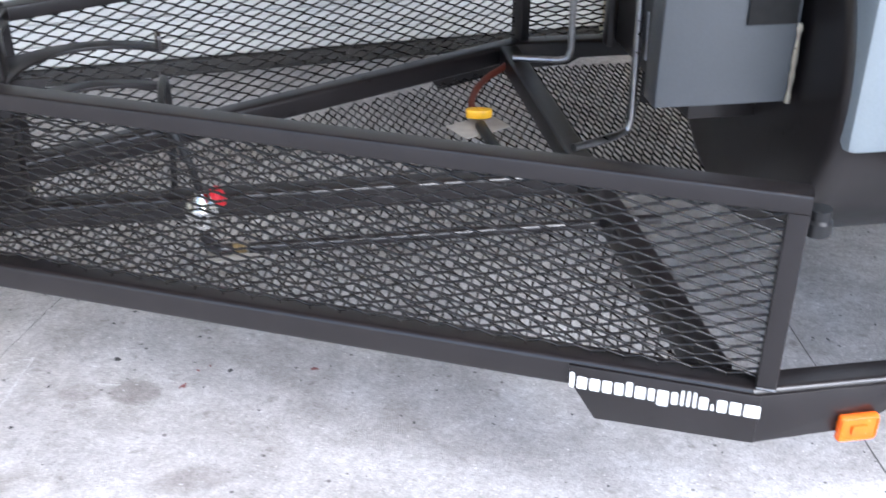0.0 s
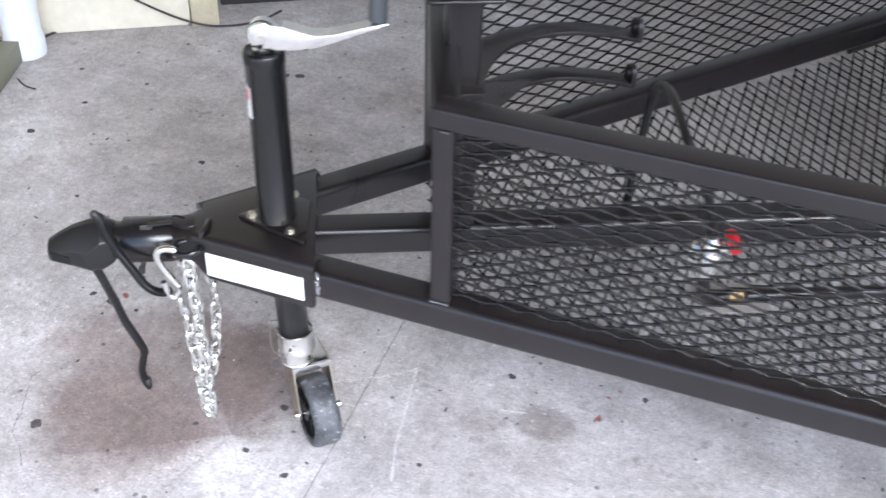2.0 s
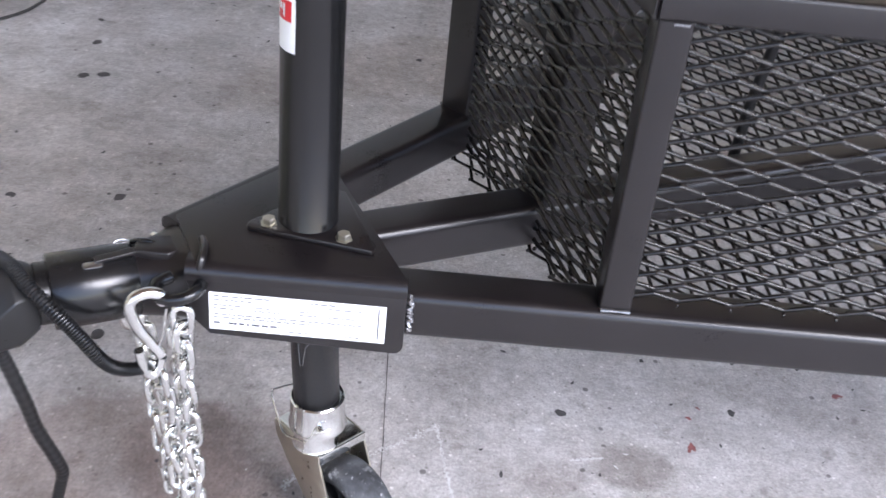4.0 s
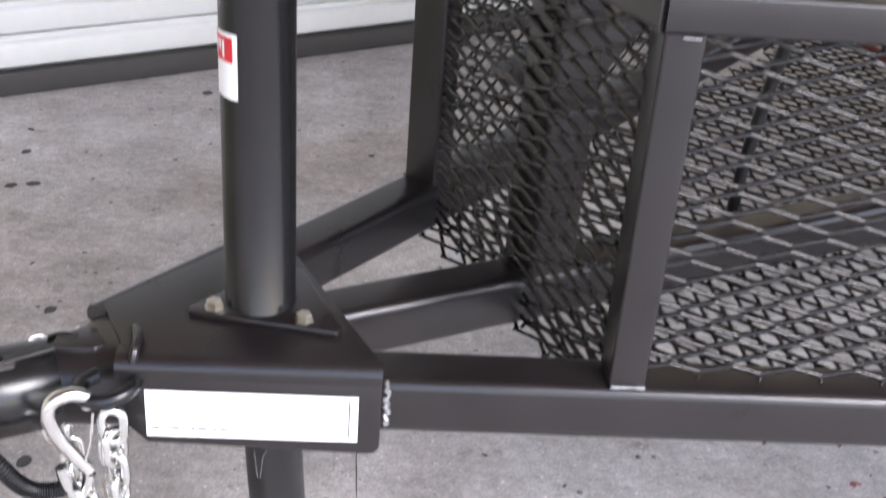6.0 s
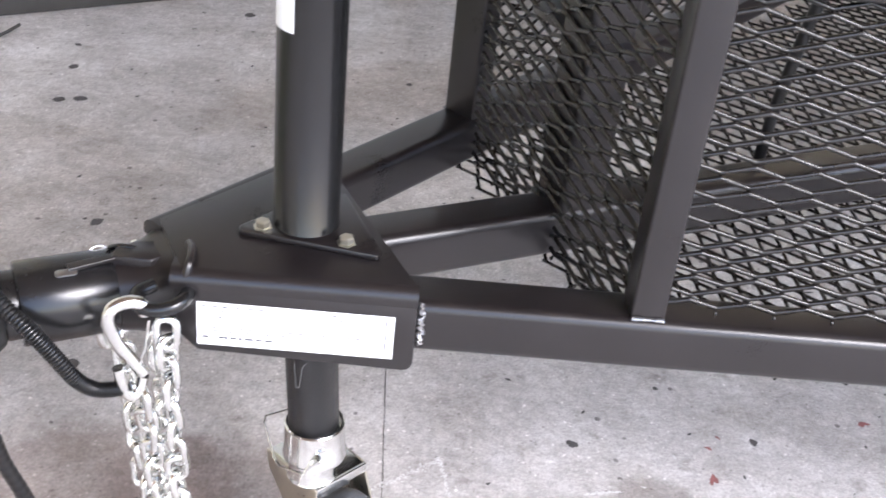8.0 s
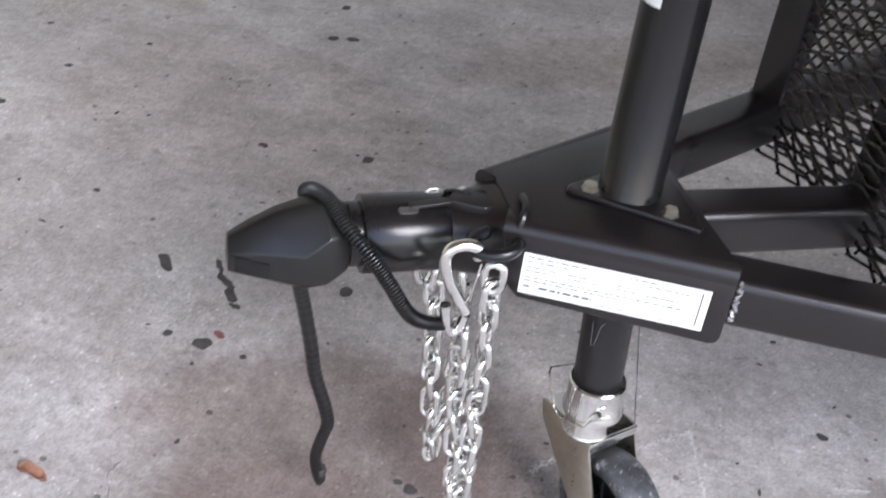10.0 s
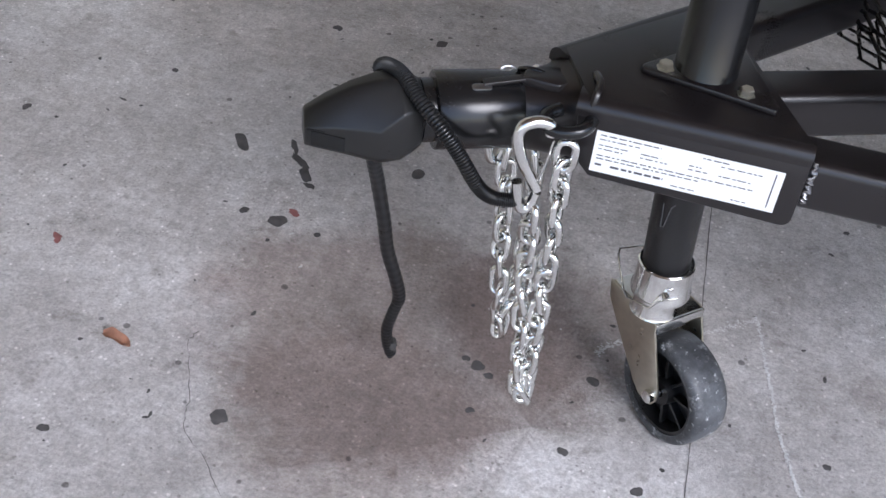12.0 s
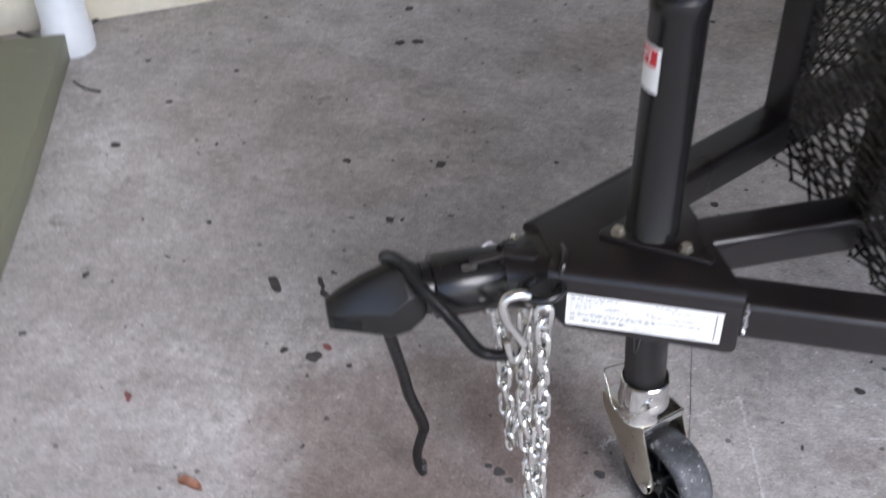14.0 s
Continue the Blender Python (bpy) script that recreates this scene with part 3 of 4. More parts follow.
def loft(bm, rings):
    rows = [[bm.verts.new(p) for p in ring] for ring in rings]
    k = len(rows[0])
    for r0, r1 in zip(rows, rows[1:]):
        for j in range(k):
            bm.faces.new((r0[j], r0[(j + 1) % k], r1[(j + 1) % k], r1[j]))
    bm.faces.new(rows[0][::-1]), bm.faces.new(rows[-1])
    return bm


def oval(u, w, h, z, power, n=32):
    """A ring across the coupler: power 2 is round, higher is squarer."""
    out = []
    for k in range(n):
        a = 2 * math.pi * k / n
        c, s = math.cos(a), math.sin(a)
        out.append(T(u, CV * max(0, 1 - max(0, u - 0.05) / 0.1) + w * math.copysign(abs(c) ** (2 / power), c), z + h * math.copysign(abs(s) ** (2 / power), s)))
    return out


part("neck", loft(bmesh.new(), [oval(0.052, 0.0362, 0.0362, CZ, 2), oval(0.066, 0.037, 0.0365, CZ, 2.2), oval(0.082, 0.040, 0.0380, CZ + 0.002, 2.6), oval(0.098, 0.0460, 0.0400, 0.3935, 3.4), oval(0.112, 0.0520, 0.0405, 0.3955, 5), oval(0.13, 0.060, 0.0405, 0.3957, 8)]), BLACK, coupler)
part("sleeve", lathe(bmesh.new(), T(-0.028, CV, CZ), T(0.1, CV, CZ), [(0, 0.0330), (0.0006, 0.0358), (0.002, 0.0368), (0.0775, 0.0368), (0.0785, 0.0360), (0.086, 0.0360)], 40), BLACK_GLOSS, coupler)
part("pipe", lathe(bmesh.new(), T(-0.07, CV, CZ), T(0.1, CV, CZ), [(0, 0.0285), (0.030, 0.0285), (0.031, 0.0300), (0.05, 0.0300)], 32), BLACK_GLOSS, coupler)


def station(u, w, z0, z1, z2):
    h = z2 - z1
    half = [(w * 0.86, z0), (w, z0 + 0.007), (w, z1), (w * 0.68, z1 + h * 0.42), (w * 0.42, z1 + h * 0.76), (w * 0.20, z1 + h * 0.96)]
    return [T(u, CV - a, b) for a, b in half] + [T(u, CV + a, b) for a, b in half[::-1]]


bm = loft(bmesh.new(), [station(-0.146, 0.0165, 0.359, 0.379, 0.391), station(-0.126, 0.0235, 0.357, 0.384, 0.405), station(-0.104, 0.0300, 0.354, 0.386, 0.417), station(-0.080, 0.0375, 0.350, 0.387, 0.425), station(-0.060, 0.0366, 0.352, 0.405, 0.426), station(-0.048, 0.0315, 0.358, 0.405, 0.421), station(-0.040, 0.0290, 0.364, 0.402, 0.416)])
bmesh.ops.recalc_face_normals(bm, faces=bm.faces)
bmesh.ops.bevel(bm, geom=[e for e in bm.edges if e.calc_face_angle(0) > 0.46], offset=0.0022, segments=3, profile=0.5, affect="EDGES")
head = part("head", bm, HEAD, coupler, "moulded black coupler head with chamfered nose", angle=30)
# no cut in the head: a thin black sheet paints the slot's shade
part("head_slot", prism([(-0.017, -0.006), (0.014, -0.009), (0.014, 0.006), (-0.017, 0.009)], -0.002, 0.0012, TR @ pose(-0.124, CV - 0.0242, 0.370, 90, 0, -17), 0.0006), GAP_SHADE, head, "slot in the head, its shade drawn as a black sheet")
part("head_seam", tube(T(-0.144, CV - 0.0182, 0.3800), T(-0.128, CV - 0.0228, 0.3790), 0.0008, 0.0012, 0), GAP_SHADE, head)
# latch on top of the sleeve
latch = part("latch", tube(T(0.014, CV - 0.012, CZ + 0.0360), T(0.062, CV - 0.008, CZ + 0.0390), 0.009, 0.004, 0.001), BLACK, coupler)
part("latch_tip", prism(rect(0.018, 0.008, 0.003), 0, 0.002, TR @ pose(0.012, CV - 0.016, CZ + 0.0335, 12), 0.0006), STEEL, latch, "worn bright latch tip")
part("latch_bracket", prism([(0.050, 0.004), (0.080, -0.012), (0.096, -0.006), (0.096, 0.016), (0.078, 0.022), (0.056, 0.018)], CZ + 0.032, CZ + 0.0425, TR, 0.002), BLACK, latch)
part("latch_pin", rod(curve([T(0.052, 0.026, CZ + 0.036), T(0.058, 0.019, CZ + 0.041), T(0.066, 0.014, CZ + 0.042), T(0.074, 0.010, CZ + 0.039)], 5), 0.0026, 10), BLACK_GLOSS, latch)
part("hinge_rod", rod(curve([T(0.098, -0.0475, PT - 0.026), T(0.100, -0.0470, PT - 0.010), T(0.104, -0.044, PT + 0.003), T(0.110, -0.030, PT + 0.006), T(0.112, -0.012, PT + 0.003)], 5), 0.0038, 8), BLACK, latch)
ring = [T(0.044 + 0.009 * math.cos(a), 0.034 + 0.003 * math.sin(a), CZ + 0.027 + 0.006 * math.sin(a)) for a in [2 * math.pi * k / 20 for k in range(20)]]
part("safety_ring", sweep(bmesh.new(), ring, disc(0.0011, 6), closed=True), STEEL, latch, "thin bright wire ring")
# chain eyes: heavy black bows on the cheeks
for sign in (-1, 1):
    bow = [(0.104, 0.046, 0.4165), (0.096, 0.060, 0.418), (0.085, 0.066, 0.416), (0.070, 0.063, 0.414), (0.060, 0.054, 0.415), (0.062, 0.042, 0.418), (0.076, 0.034, 0.418)]
    part("chain_eye", sweep(bmesh.new(), curve([T(u, sign * v, z - (0.026 if sign > 0 else 0.0)) for u, v, z in bow], 5), disc(0.0064, 12)), BLACK_GLOSS, coupler)

# identification label: white sheet with rows of plain print
S = TILT
plate_label = part("label_sheet", prism(rect(0.166, 0.0435, 0.0005), 0, 0.0006, S @ pose(0.083, -0.0065, 0.388, 90)), WHITE, coupler, "white printed identification label", smooth=False)
random.seed(5)
for z, runs, hgt in ((0.406, ((0.004, 0.058), (0.095, 0.118)), 0.0012), (0.4015, ((0.004, 0.040), (0.112, 0.150)), 0.0010), (0.3955, ((0.004, 0.030), (0.042, 0.060), (0.085, 0.096)), 0.0010), (0.3915, ((0.004, 0.026), (0.042, 0.066), (0.085, 0.102), (0.112, 0.140)), 0.0010), (0.3845, ((0.004, 0.145),), 0.0011), (0.381, ((0.004, 0.096),), 0.0011), (0.3745, ((0.004, 0.010), (0.018, 0.066)), 0.0022), (0.370, ((0.074, 0.096), (0.128, 0.142)), 0.0010)):
    for a, b in runs:
        xx = a
        while xx < b:
            w = min(b - xx, random.uniform(0.002, 0.008))
            part("print_bar", prism(rect(w, hgt), 0, 0.0002, S @ pose(xx + w / 2, -0.0071, z, 90)), INK, plate_label, smooth=False)
            xx += w + random.uniform(0.0012, 0.0022)
part("print_bar", prism(rect(0.0012, 0.036), 0, 0.0002, S @ pose(0.159, -0.0071, 0.3885, 90)), INK, plate_label, smooth=False)

# ---- jack ----
JT, JB = N(0.0790, 0.0847, 0.730), N(0.0967, 0.0800, 0.193)
JD = (N(0.0845, 0.0820, 0.400) - JB).normalized()   # the inner tube sits a little askew in the outer one
jat = lambda z: JB + JD * (z - 0.193)
jack = thing("trailer_jack", (JB.x, JB.y, 0), "black swivel-wheel trailer jack with a zinc-plated top crank", "jack")
JBASE = N(0.0805, 0.0825, PT)
oat = lambda z: JBASE + (JT - JBASE) * ((z - PT) / (0.730 - PT))
flange_m = TILT @ Matrix.Translation((0.0900, 0.0735, PT)) @ Matrix.Rotation(radians(-9), 4, "Z")
flange = part("flange", prism([(-0.062, -0.026), (0.062, -0.030), (0.064, -0.022), (0.012, 0.066), (-0.012, 0.066), (-0.064, -0.018)], 0.0002, 0.0065, flange_m, 0.002), BLACK, jack)
for bx, by in ((0.0445, 0.0650), (0.1185, 0.0500), (0.080, 0.140)):
    b0 = N(bx, by, PT + 0.006)
    b1 = N(bx, by, 1)
    bm = lathe(bmesh.new(), b0, b1, [(0, 0.0086), (0.0016, 0.0086), (0.0018, 0.0067), (0.0065, 0.0067), (0.0076, 0.0054)], 6)
    part("bolt", bm, ZINC_DULL, flange, "zinc-plated hex bolt", smooth=False)
tube_ob = part("outer_tube", lathe(bmesh.new(), JBASE, JT, [(0.0, 0.034), (0.003, 0.032), (0.007, 0.0292), (0.270, 0.0288), (0.272, 0.0300), (0.288, 0.0302), (0.291, 0.0290), (0.2925, 0.0265), (0.2905, 0.0240)], 48), BLACK_GLOSS, jack)
# sticker wrapped on the tube


def on_tube(bm, a0, a1, z0, z1, r, n=8):
    rows = []
    for z in (z0, z1):
        rows.append([bm.verts.new(oat(z) + Vector((math.cos(radians(a0 + (a1 - a0) * k / n)), math.sin(radians(a0 + (a1 - a0) * k / n)), 0)) * r) for k in range(n + 1)])
    for k in range(n):
        bm.faces.new((rows[0][k], rows[0][k + 1], rows[1][k + 1], rows[1][k]))
    return bm


sticker = part("sticker", on_tube(bmesh.new(), 172, 246, 0.626, 0.676, 0.0293), WHITE, tube_ob, "white and red paper sticker")
part("sticker_panel", on_tube(bmesh.new(), 178, 238, 0.654, 0.673, 0.0295), RED, sticker, "red panel with pale strokes")
for k, (a, z, da, dz) in enumerate(((196, 0.6635, 5, 0.012), (204, 0.666, 4, 0.007), (210, 0.666, 4, 0.007), (217, 0.6635, 5, 0.012))):
    part("print_bar", on_tube(bmesh.new(), a, a + da, z - dz / 2, z + dz / 2, 0.0297, 2), WHITE, sticker)
part("inner_tube", lathe(bmesh.new(), jat(0.212), jat(0.5), [(0, 0.0240), (0.004, 0.0252), (0.113, 0.0254), (0.116, 0.0275), (0.122, 0.0270), (0.126, 0.0283), (0.20, 0.0283)], 40), BLACK_PLASTIC, jack)
for k, (a0, z0, a1, z1) in enumerate(((236, 0.300, 239, 0.272), (239, 0.272, 246, 0.274), (246, 0.274, 256, 0.299), (256, 0.299, 264, 0.304))):
    line = [jat(z0 + (z1 - z0) * j / 5) + Vector((math.cos(radians(a0 + (a1 - a0) * j / 5)), math.sin(radians(a0 + (a1 - a0) * j / 5)), 0)) * 0.0254 for j in range(6)]
    part("chalk_stroke", rod(line, 0.0006, 5), FAINT, jack, "faint chalk stroke")
# crank
cd = (N(0.24, 0.142, 0) - N(0.0862, 0.0845, 0)).normalized()
cs = Vector((-cd.y, cd.x, 0))
hub_c = JT + Vector((0, 0, 0.024))
crank = part("crank", lathe(bmesh.new(), hub_c - cs * 0.016, hub_c + cs, [(0, 0.0165), (0.002, 0.0195), (0.008, 0.0200), (0.0085, 0.0185), (0.0125, 0.0185), (0.013, 0.0195), (0.028, 0.0195), (0.031, 0.0165)], 36), ZINC, jack, "zinc-plated folding crank")
part("stub", lathe(bmesh.new(), JT - JD * 0.002, JT + JD, [(0, 0.0150), (0.003, 0.0150), (0.004, 0.0105), (0.014, 0.0105)], 24), ZINC, crank)
arm_side = [(0.000, -0.0185), (0.050, -0.0175), (0.085, -0.010), (0.120, 0.004), (0.155, 0.017), (0.176, 0.0245), (0.177, 0.0275), (0.170, 0.0275), (0.135, 0.0185), (0.100, 0.0085), (0.076, 0.0055), (0.055, 0.0095), (0.030, 0.0175), (0.010, 0.0195)]
AM = Matrix((( cd.x, 0, cs.x, hub_c.x), (cd.y, 0, cs.y, hub_c.y), (0, 1, 0, hub_c.z), (0, 0, 0, 1)))
part("arm", prism(arm_side, -0.018, -0.0135, AM, 0.0012), ZINC, crank)
part("arm_flange", sweep(bmesh.new(), [AM @ Vector((x, y, -0.004)) for x, y in ((0.030, 0.0165), (0.055, 0.0085), (0.076, 0.0045), (0.100, 0.0075), (0.135, 0.0175), (0.172, 0.0262))], rect(0.020, 0.0022), up=(0, 0, 1)), ZINC, crank)
part("hub_band", lathe(bmesh.new(), hub_c - cs * 0.0074, hub_c + cs, [(0, 0.0204), (0.004, 0.0204)], 36), SEAL, crank)
part("pivot_pin", lathe(bmesh.new(), hub_c - cs * 0.0185, hub_c + cs, [(0, 0.004), (0.003, 0.0045), (0.036, 0.0045)], 14), ZINC_DULL, crank)
gp = AM @ Vector((0.160, 0.026, -0.004))
part("grip", lathe(bmesh.new(), gp, gp + Vector((0.02, 0.01, 1)), [(0, 0.012), (0.002, 0.0135), (0.004, 0.0135), (0.095, 0.0125), (0.108, 0.0115), (0.112, 0.007)], 24), GREY_PAINT, crank, "dark grey moulded grip")
# swivel wheel
WA = radians(225)
WN = Vector((math.cos(WA), math.sin(WA), 0))  # along the axle, to the open side
WD = Vector((-WN.y, WN.x, 0))                 # from the swivel to the axle
WR = 0.0635
WC = Vector((0.1405, 0.0580, WR))
part("collar", lathe(bmesh.new(), jat(0.172), JT, [(0, 0.024), (0.001, 0.0290), (0.003, 0.0318), (0.007, 0.0322), (0.010, 0.0306), (0.042, 0.0300), (0.0435, 0.0285), (0.041, 0.0262)], 40), ZINC, jack, "zinc-plated socket collar")
pin_c = jat(0.194)
pin_d = Vector((0.20, -0.98, 0))
pin = part("pin", lathe(bmesh.new(), pin_c - pin_d * 0.036, pin_c + pin_d, [(0, 0.0040), (0.072, 0.0040), (0.076, 0.0030)], 12), ZINC, jack)
p0 = pin_c + pin_d * 0.0375
clip = [p0 + Vector((0.010, 0.002, 0.004)), p0 + Vector((0.002, -0.002, 0.003)), p0 + Vector((-0.008, 0.0, -0.006)), p0 + Vector((-0.014, 0.001, -0.018)), p0 + Vector((-0.038, 0.012, -0.020)), p0 + Vector((-0.044, 0.018, -0.016)), p0 + Vector((-0.058, 0.040, 0.010)), p0 + Vector((-0.058, 0.046, 0.014)), p0 + Vector((-0.036, 0.062, 0.012)), p0 + Vector((-0.026, 0.066, 0.006))]
part("wire_clip", rod(clip, 0.0013, 8), ZINC, pin)
F_M = Matrix(((WD.x, -WN.x, 0, WC.x), (WD.y, -WN.y, 0, WC.y), (0, 0, 1, 0), (0, 0, 0, 1)))
FZ = 0.148
fork = part("fork", prism([(-0.100, -0.031), (-0.024, -0.031), (-0.024, 0.031), (-0.100, 0.031)], FZ, FZ + 0.003, F_M, 0.0008), ZINC, jack, "zinc-plated pressed steel fork")
part("neck", lathe(bmesh.new(), Vector((JB.x, JB.y, FZ + 0.002)), jat(0.30), [(0, 0.026), (0.004, 0.024), (0.028, 0.024)], 32), ZINC, fork)
part("fork_lip", prism([(-0.0245, -0.033), (-0.0205, -0.033), (-0.0205, 0.033), (-0.0245, 0.033)], FZ - 0.012, FZ + 0.003, F_M, 0.0008), ZINC, fork)
for sy in (-1, 1):
    leg = [(-0.103, FZ + 0.002), (-0.098, FZ - 0.020), (-0.070, 0.098), (-0.030, 0.058), (-0.018, 0.050), (-0.006, 0.048), (0.004, 0.052), (0.009, 0.062), (0.008, 0.076), (-0.021, FZ - 0.008), (-0.022, FZ + 0.002)]
    part("fork_leg", prism(leg, -0.0014, 0.0014, F_M @ pose(0, sy * 0.0325, 0, 90), 0.0007), ZINC_DULL, fork)
part("axle", lathe(bmesh.new(), WC + WN * 0.041, WC - WN, [(0, 0.005), (0.001, 0.0075), (0.007, 0.0075), (0.0072, 0.0045), (0.074, 0.0045), (0.0742, 0.0085), (0.081, 0.0085)], 12), ZINC, fork)


def ring_lathe(rows, n):
    """A closed ring turned round the wheel's axle; rows of (distance from its middle, radius)."""
    bm = bmesh.new()
    up = Vector((0, 0, 1))
    rings = [[bm.verts.new(WC + WN * a + (WD * math.cos(2 * math.pi * k / n) + up * math.sin(2 * math.pi * k / n)) * r) for k in range(n)] for a, r in rows]
    for r0, r1 in zip(rings, rings[1:] + rings[:1]):
        for k in range(n):
            bm.faces.new((r0[k], r0[(k + 1) % n], r1[(k + 1) % n], r1[k]))
    return bm


wheel = part("wheel", ring_lathe([(0.021, 0.0465), (0.021, 0.0505), (-0.021, 0.0505), (-0.021, 0.0465), (-0.004, 0.0440), (-0.004, 0.0180), (-0.021, 0.0165), (-0.021, 0.0060), (0.022, 0.0060), (0.022, 0.0150), (0.006, 0.0170), (0.004, 0.0440)], 48), BLACK_PLASTIC, jack, "black plastic wheel centre with spokes")
for k in range(8):
    a = math.pi * k / 4 + 0.2
    d = WD * math.cos(a) + Vector((0, 0, 1)) * math.sin(a)
    part("spoke", tube(WC + d * 0.015, WC + d * 0.0465, 0.030, 0.0035, 0.001, WN.cross(d)), BLACK_PLASTIC, wheel)
part("tyre", ring_lathe([(0.0225, 0.0500), (0.0235, 0.0560), (0.0222, 0.0600), (0.0185, 0.0625), (0.0120, 0.0635), (-0.0120, 0.0635), (-0.0185, 0.0625), (-0.0222, 0.0600), (-0.0235, 0.0560), (-0.0225, 0.0500)], 64), RUBBER, wheel, "scuffed grey rubber tyre")

# ---- safety chains ----


def link_mesh():
    """One welded chain link, in its own place: long side along z."""
    L, w, r = 0.0116, 0.0082, 0.0038
    pts = []
    for k in range(8):
        a = math.pi * k / 7
        pts.append((w * math.cos(a), 0, L - w + w * math.sin(a) + 0.004))
    for k in range(8):
        a = math.pi + math.pi * k / 7
        pts.append((w * math.cos(a), 0, -L + w + w * math.sin(a) - 0.004))
    bm = sweep(bmesh.new(), pts, disc(r, 8), up=(0, 1, 0), closed=True)
    bmesh.ops.recalc_face_normals(bm, faces=bm.faces)
    me = bpy.data.meshes.new("link")
    bm.to_mesh(me)
    bm.free()
    me.materials.append(ZINC)
    smooth_by_angle(me, 60)
    return me


LINK = link_mesh()
random.seed(11)


def chain(name, path, hook_line, tail_line, gate_line, label):
    top = thing(name, path[0], label, "chain", "safety chains on the coupler")
    pts = curve(path, 24)
    acc, last, n = 0.0, pts[0], 0
    stops = [pts[0]]
    for p in pts[1:]:
        acc += (p - last).length
        last = p
        if acc >= 0.0202:
            stops.append(p)
            acc = 0.0
    for a, b in zip(stops, stops[1:]):
        d = (b - a).normalized()
        q = d.to_track_quat("Z", "X").to_matrix().to_4x4()
        spin = Matrix.Rotation(radians(35 + 90 * (n % 2) + random.uniform(-30, 30)), 4, "Z")
        lean = Matrix.Rotation(radians(random.uniform(-12, 12)), 4, "X")
        ob = new("link", LINK)
        ob.parent = top
        ob.matrix_parent_inverse = whole(top).inverted()
        ob.matrix_basis = Matrix.Translation((a + b) / 2) @ q @ spin @ lean
        n += 1
    hook = part("hook", rod(curve(hook_line, 6), 0.0057, 14), ZINC, top, "thick zinc-plated steel hook")
    part("hook_tail", rod(curve(tail_line, 6), 0.0050, 12), ZINC, hook)
    part("hook_latch", rod(gate_line, 0.0012, 6), ZINC, hook)
    return top


for sign, label in ((-1, "zinc-plated safety chain hooked back on itself"), (1, "zinc-plated safety chain hanging behind the coupler")):
    if sign < 0:
        place = [(0.080, -0.060, 0.396), (0.081, -0.060, 0.350), (0.084, -0.062, 0.260), (0.084, -0.064, 0.160), (0.084, -0.066, 0.092), (0.080, -0.067, 0.070), (0.076, -0.066, 0.092), (0.072, -0.058, 0.160), (0.066, -0.052, 0.250), (0.060, -0.058, 0.310), (0.060, -0.058, 0.340)]
    else:
        place = [(0.082, 0.060, 0.396), (0.090, 0.058, 0.340), (0.096, 0.048, 0.240), (0.090, 0.036, 0.140), (0.080, 0.030, 0.096), (0.077, 0.028, 0.078), (0.073, 0.028, 0.100), (0.068, 0.032, 0.160), (0.064, 0.046, 0.260), (0.060, 0.056, 0.340)]
    w = -0.058 * -sign
    drop = 0.0 if sign < 0 else 0.030
    hook_line = [T(0.064, w, 0.408 - drop), T(0.063, w, 0.417 - drop), T(0.052, w, 0.422 - drop), T(0.039, w, 0.419 - drop), T(0.034, w, 0.408 - drop), T(0.040, w, 0.384 - drop), T(0.052, w, 0.362 - drop), T(0.060, w, 0.348 - drop)]
    tail_line = [T(0.039, w - 0.003, 0.360 - drop), T(0.0415, w - 0.003, 0.345 - drop), T(0.046, w - 0.002, 0.329 - drop), T(0.055, w, 0.327 - drop), T(0.060, w, 0.345 - drop)]
    gate_line = [T(0.054, w - 0.004, 0.352 - drop), T(0.062, w - 0.004, 0.376 - drop), T(0.066, w - 0.004, 0.404 - drop)]
    chain("safety_chain", [T(*p) for p in place], hook_line, tail_line, gate_line, label)

# ---- wiring on the coupler ----
loom = thing("wiring_loom", T(-0.05, 0.03, 0.36), "black corrugated wiring conduit looped over the coupler", "cable")
pts = curve([T(-0.050, 0.062, 0.36), T(-0.066, 0.058, 0.395), T(-0.074, 0.044, 0.415), T(-0.069, 0.028, 0.427), T(-0.058, 0.010, 0.427), T(-0.046, -0.012, 0.416), T(-0.026, -0.034, 0.396), T(-0.010, -0.044, 0.374), T(0.006, -0.050, 0.348), T(0.020, -0.054, 0.337), T(0.038, -0.058, 0.336), T(0.048, -0.058, 0.340)], 30)
part("conduit", sweep(bmesh.new(), pts, disc(0.0072, 12), radii=[1.0 if k % 3 else 0.84 for k in range(len(pts))]), BLACK_PLASTIC, loom)
lead = thing("wiring_lead", T(-0.06, 0.03, 0.04), "black taped wiring lead hanging from the coupler head", "cable")
pts = curve([T(-0.082, 0.010, 0.368), T(-0.080, 0.012, 0.336), T(-0.074, 0.016, 0.306), T(-0.063, 0.024, 0.248), T(-0.056, 0.030, 0.204), T(-0.043, 0.037, 0.155), T(-0.037, 0.042, 0.124), T(-0.042, 0.043, 0.100), T(-0.047, 0.043, 0.076), T(-0.045, 0.043, 0.054), T(-0.040, 0.043, 0.036)], 14)
count = len(pts)
part("lead", sweep(bmesh.new(), pts, disc(0.0072, 12), radii=[(1.0 if k < count * 0.62 else 0.9) * (1.0 + 0.05 * math.sin(k * 2.1)) for k in range(count)]), BLACK_PLASTIC, lead)
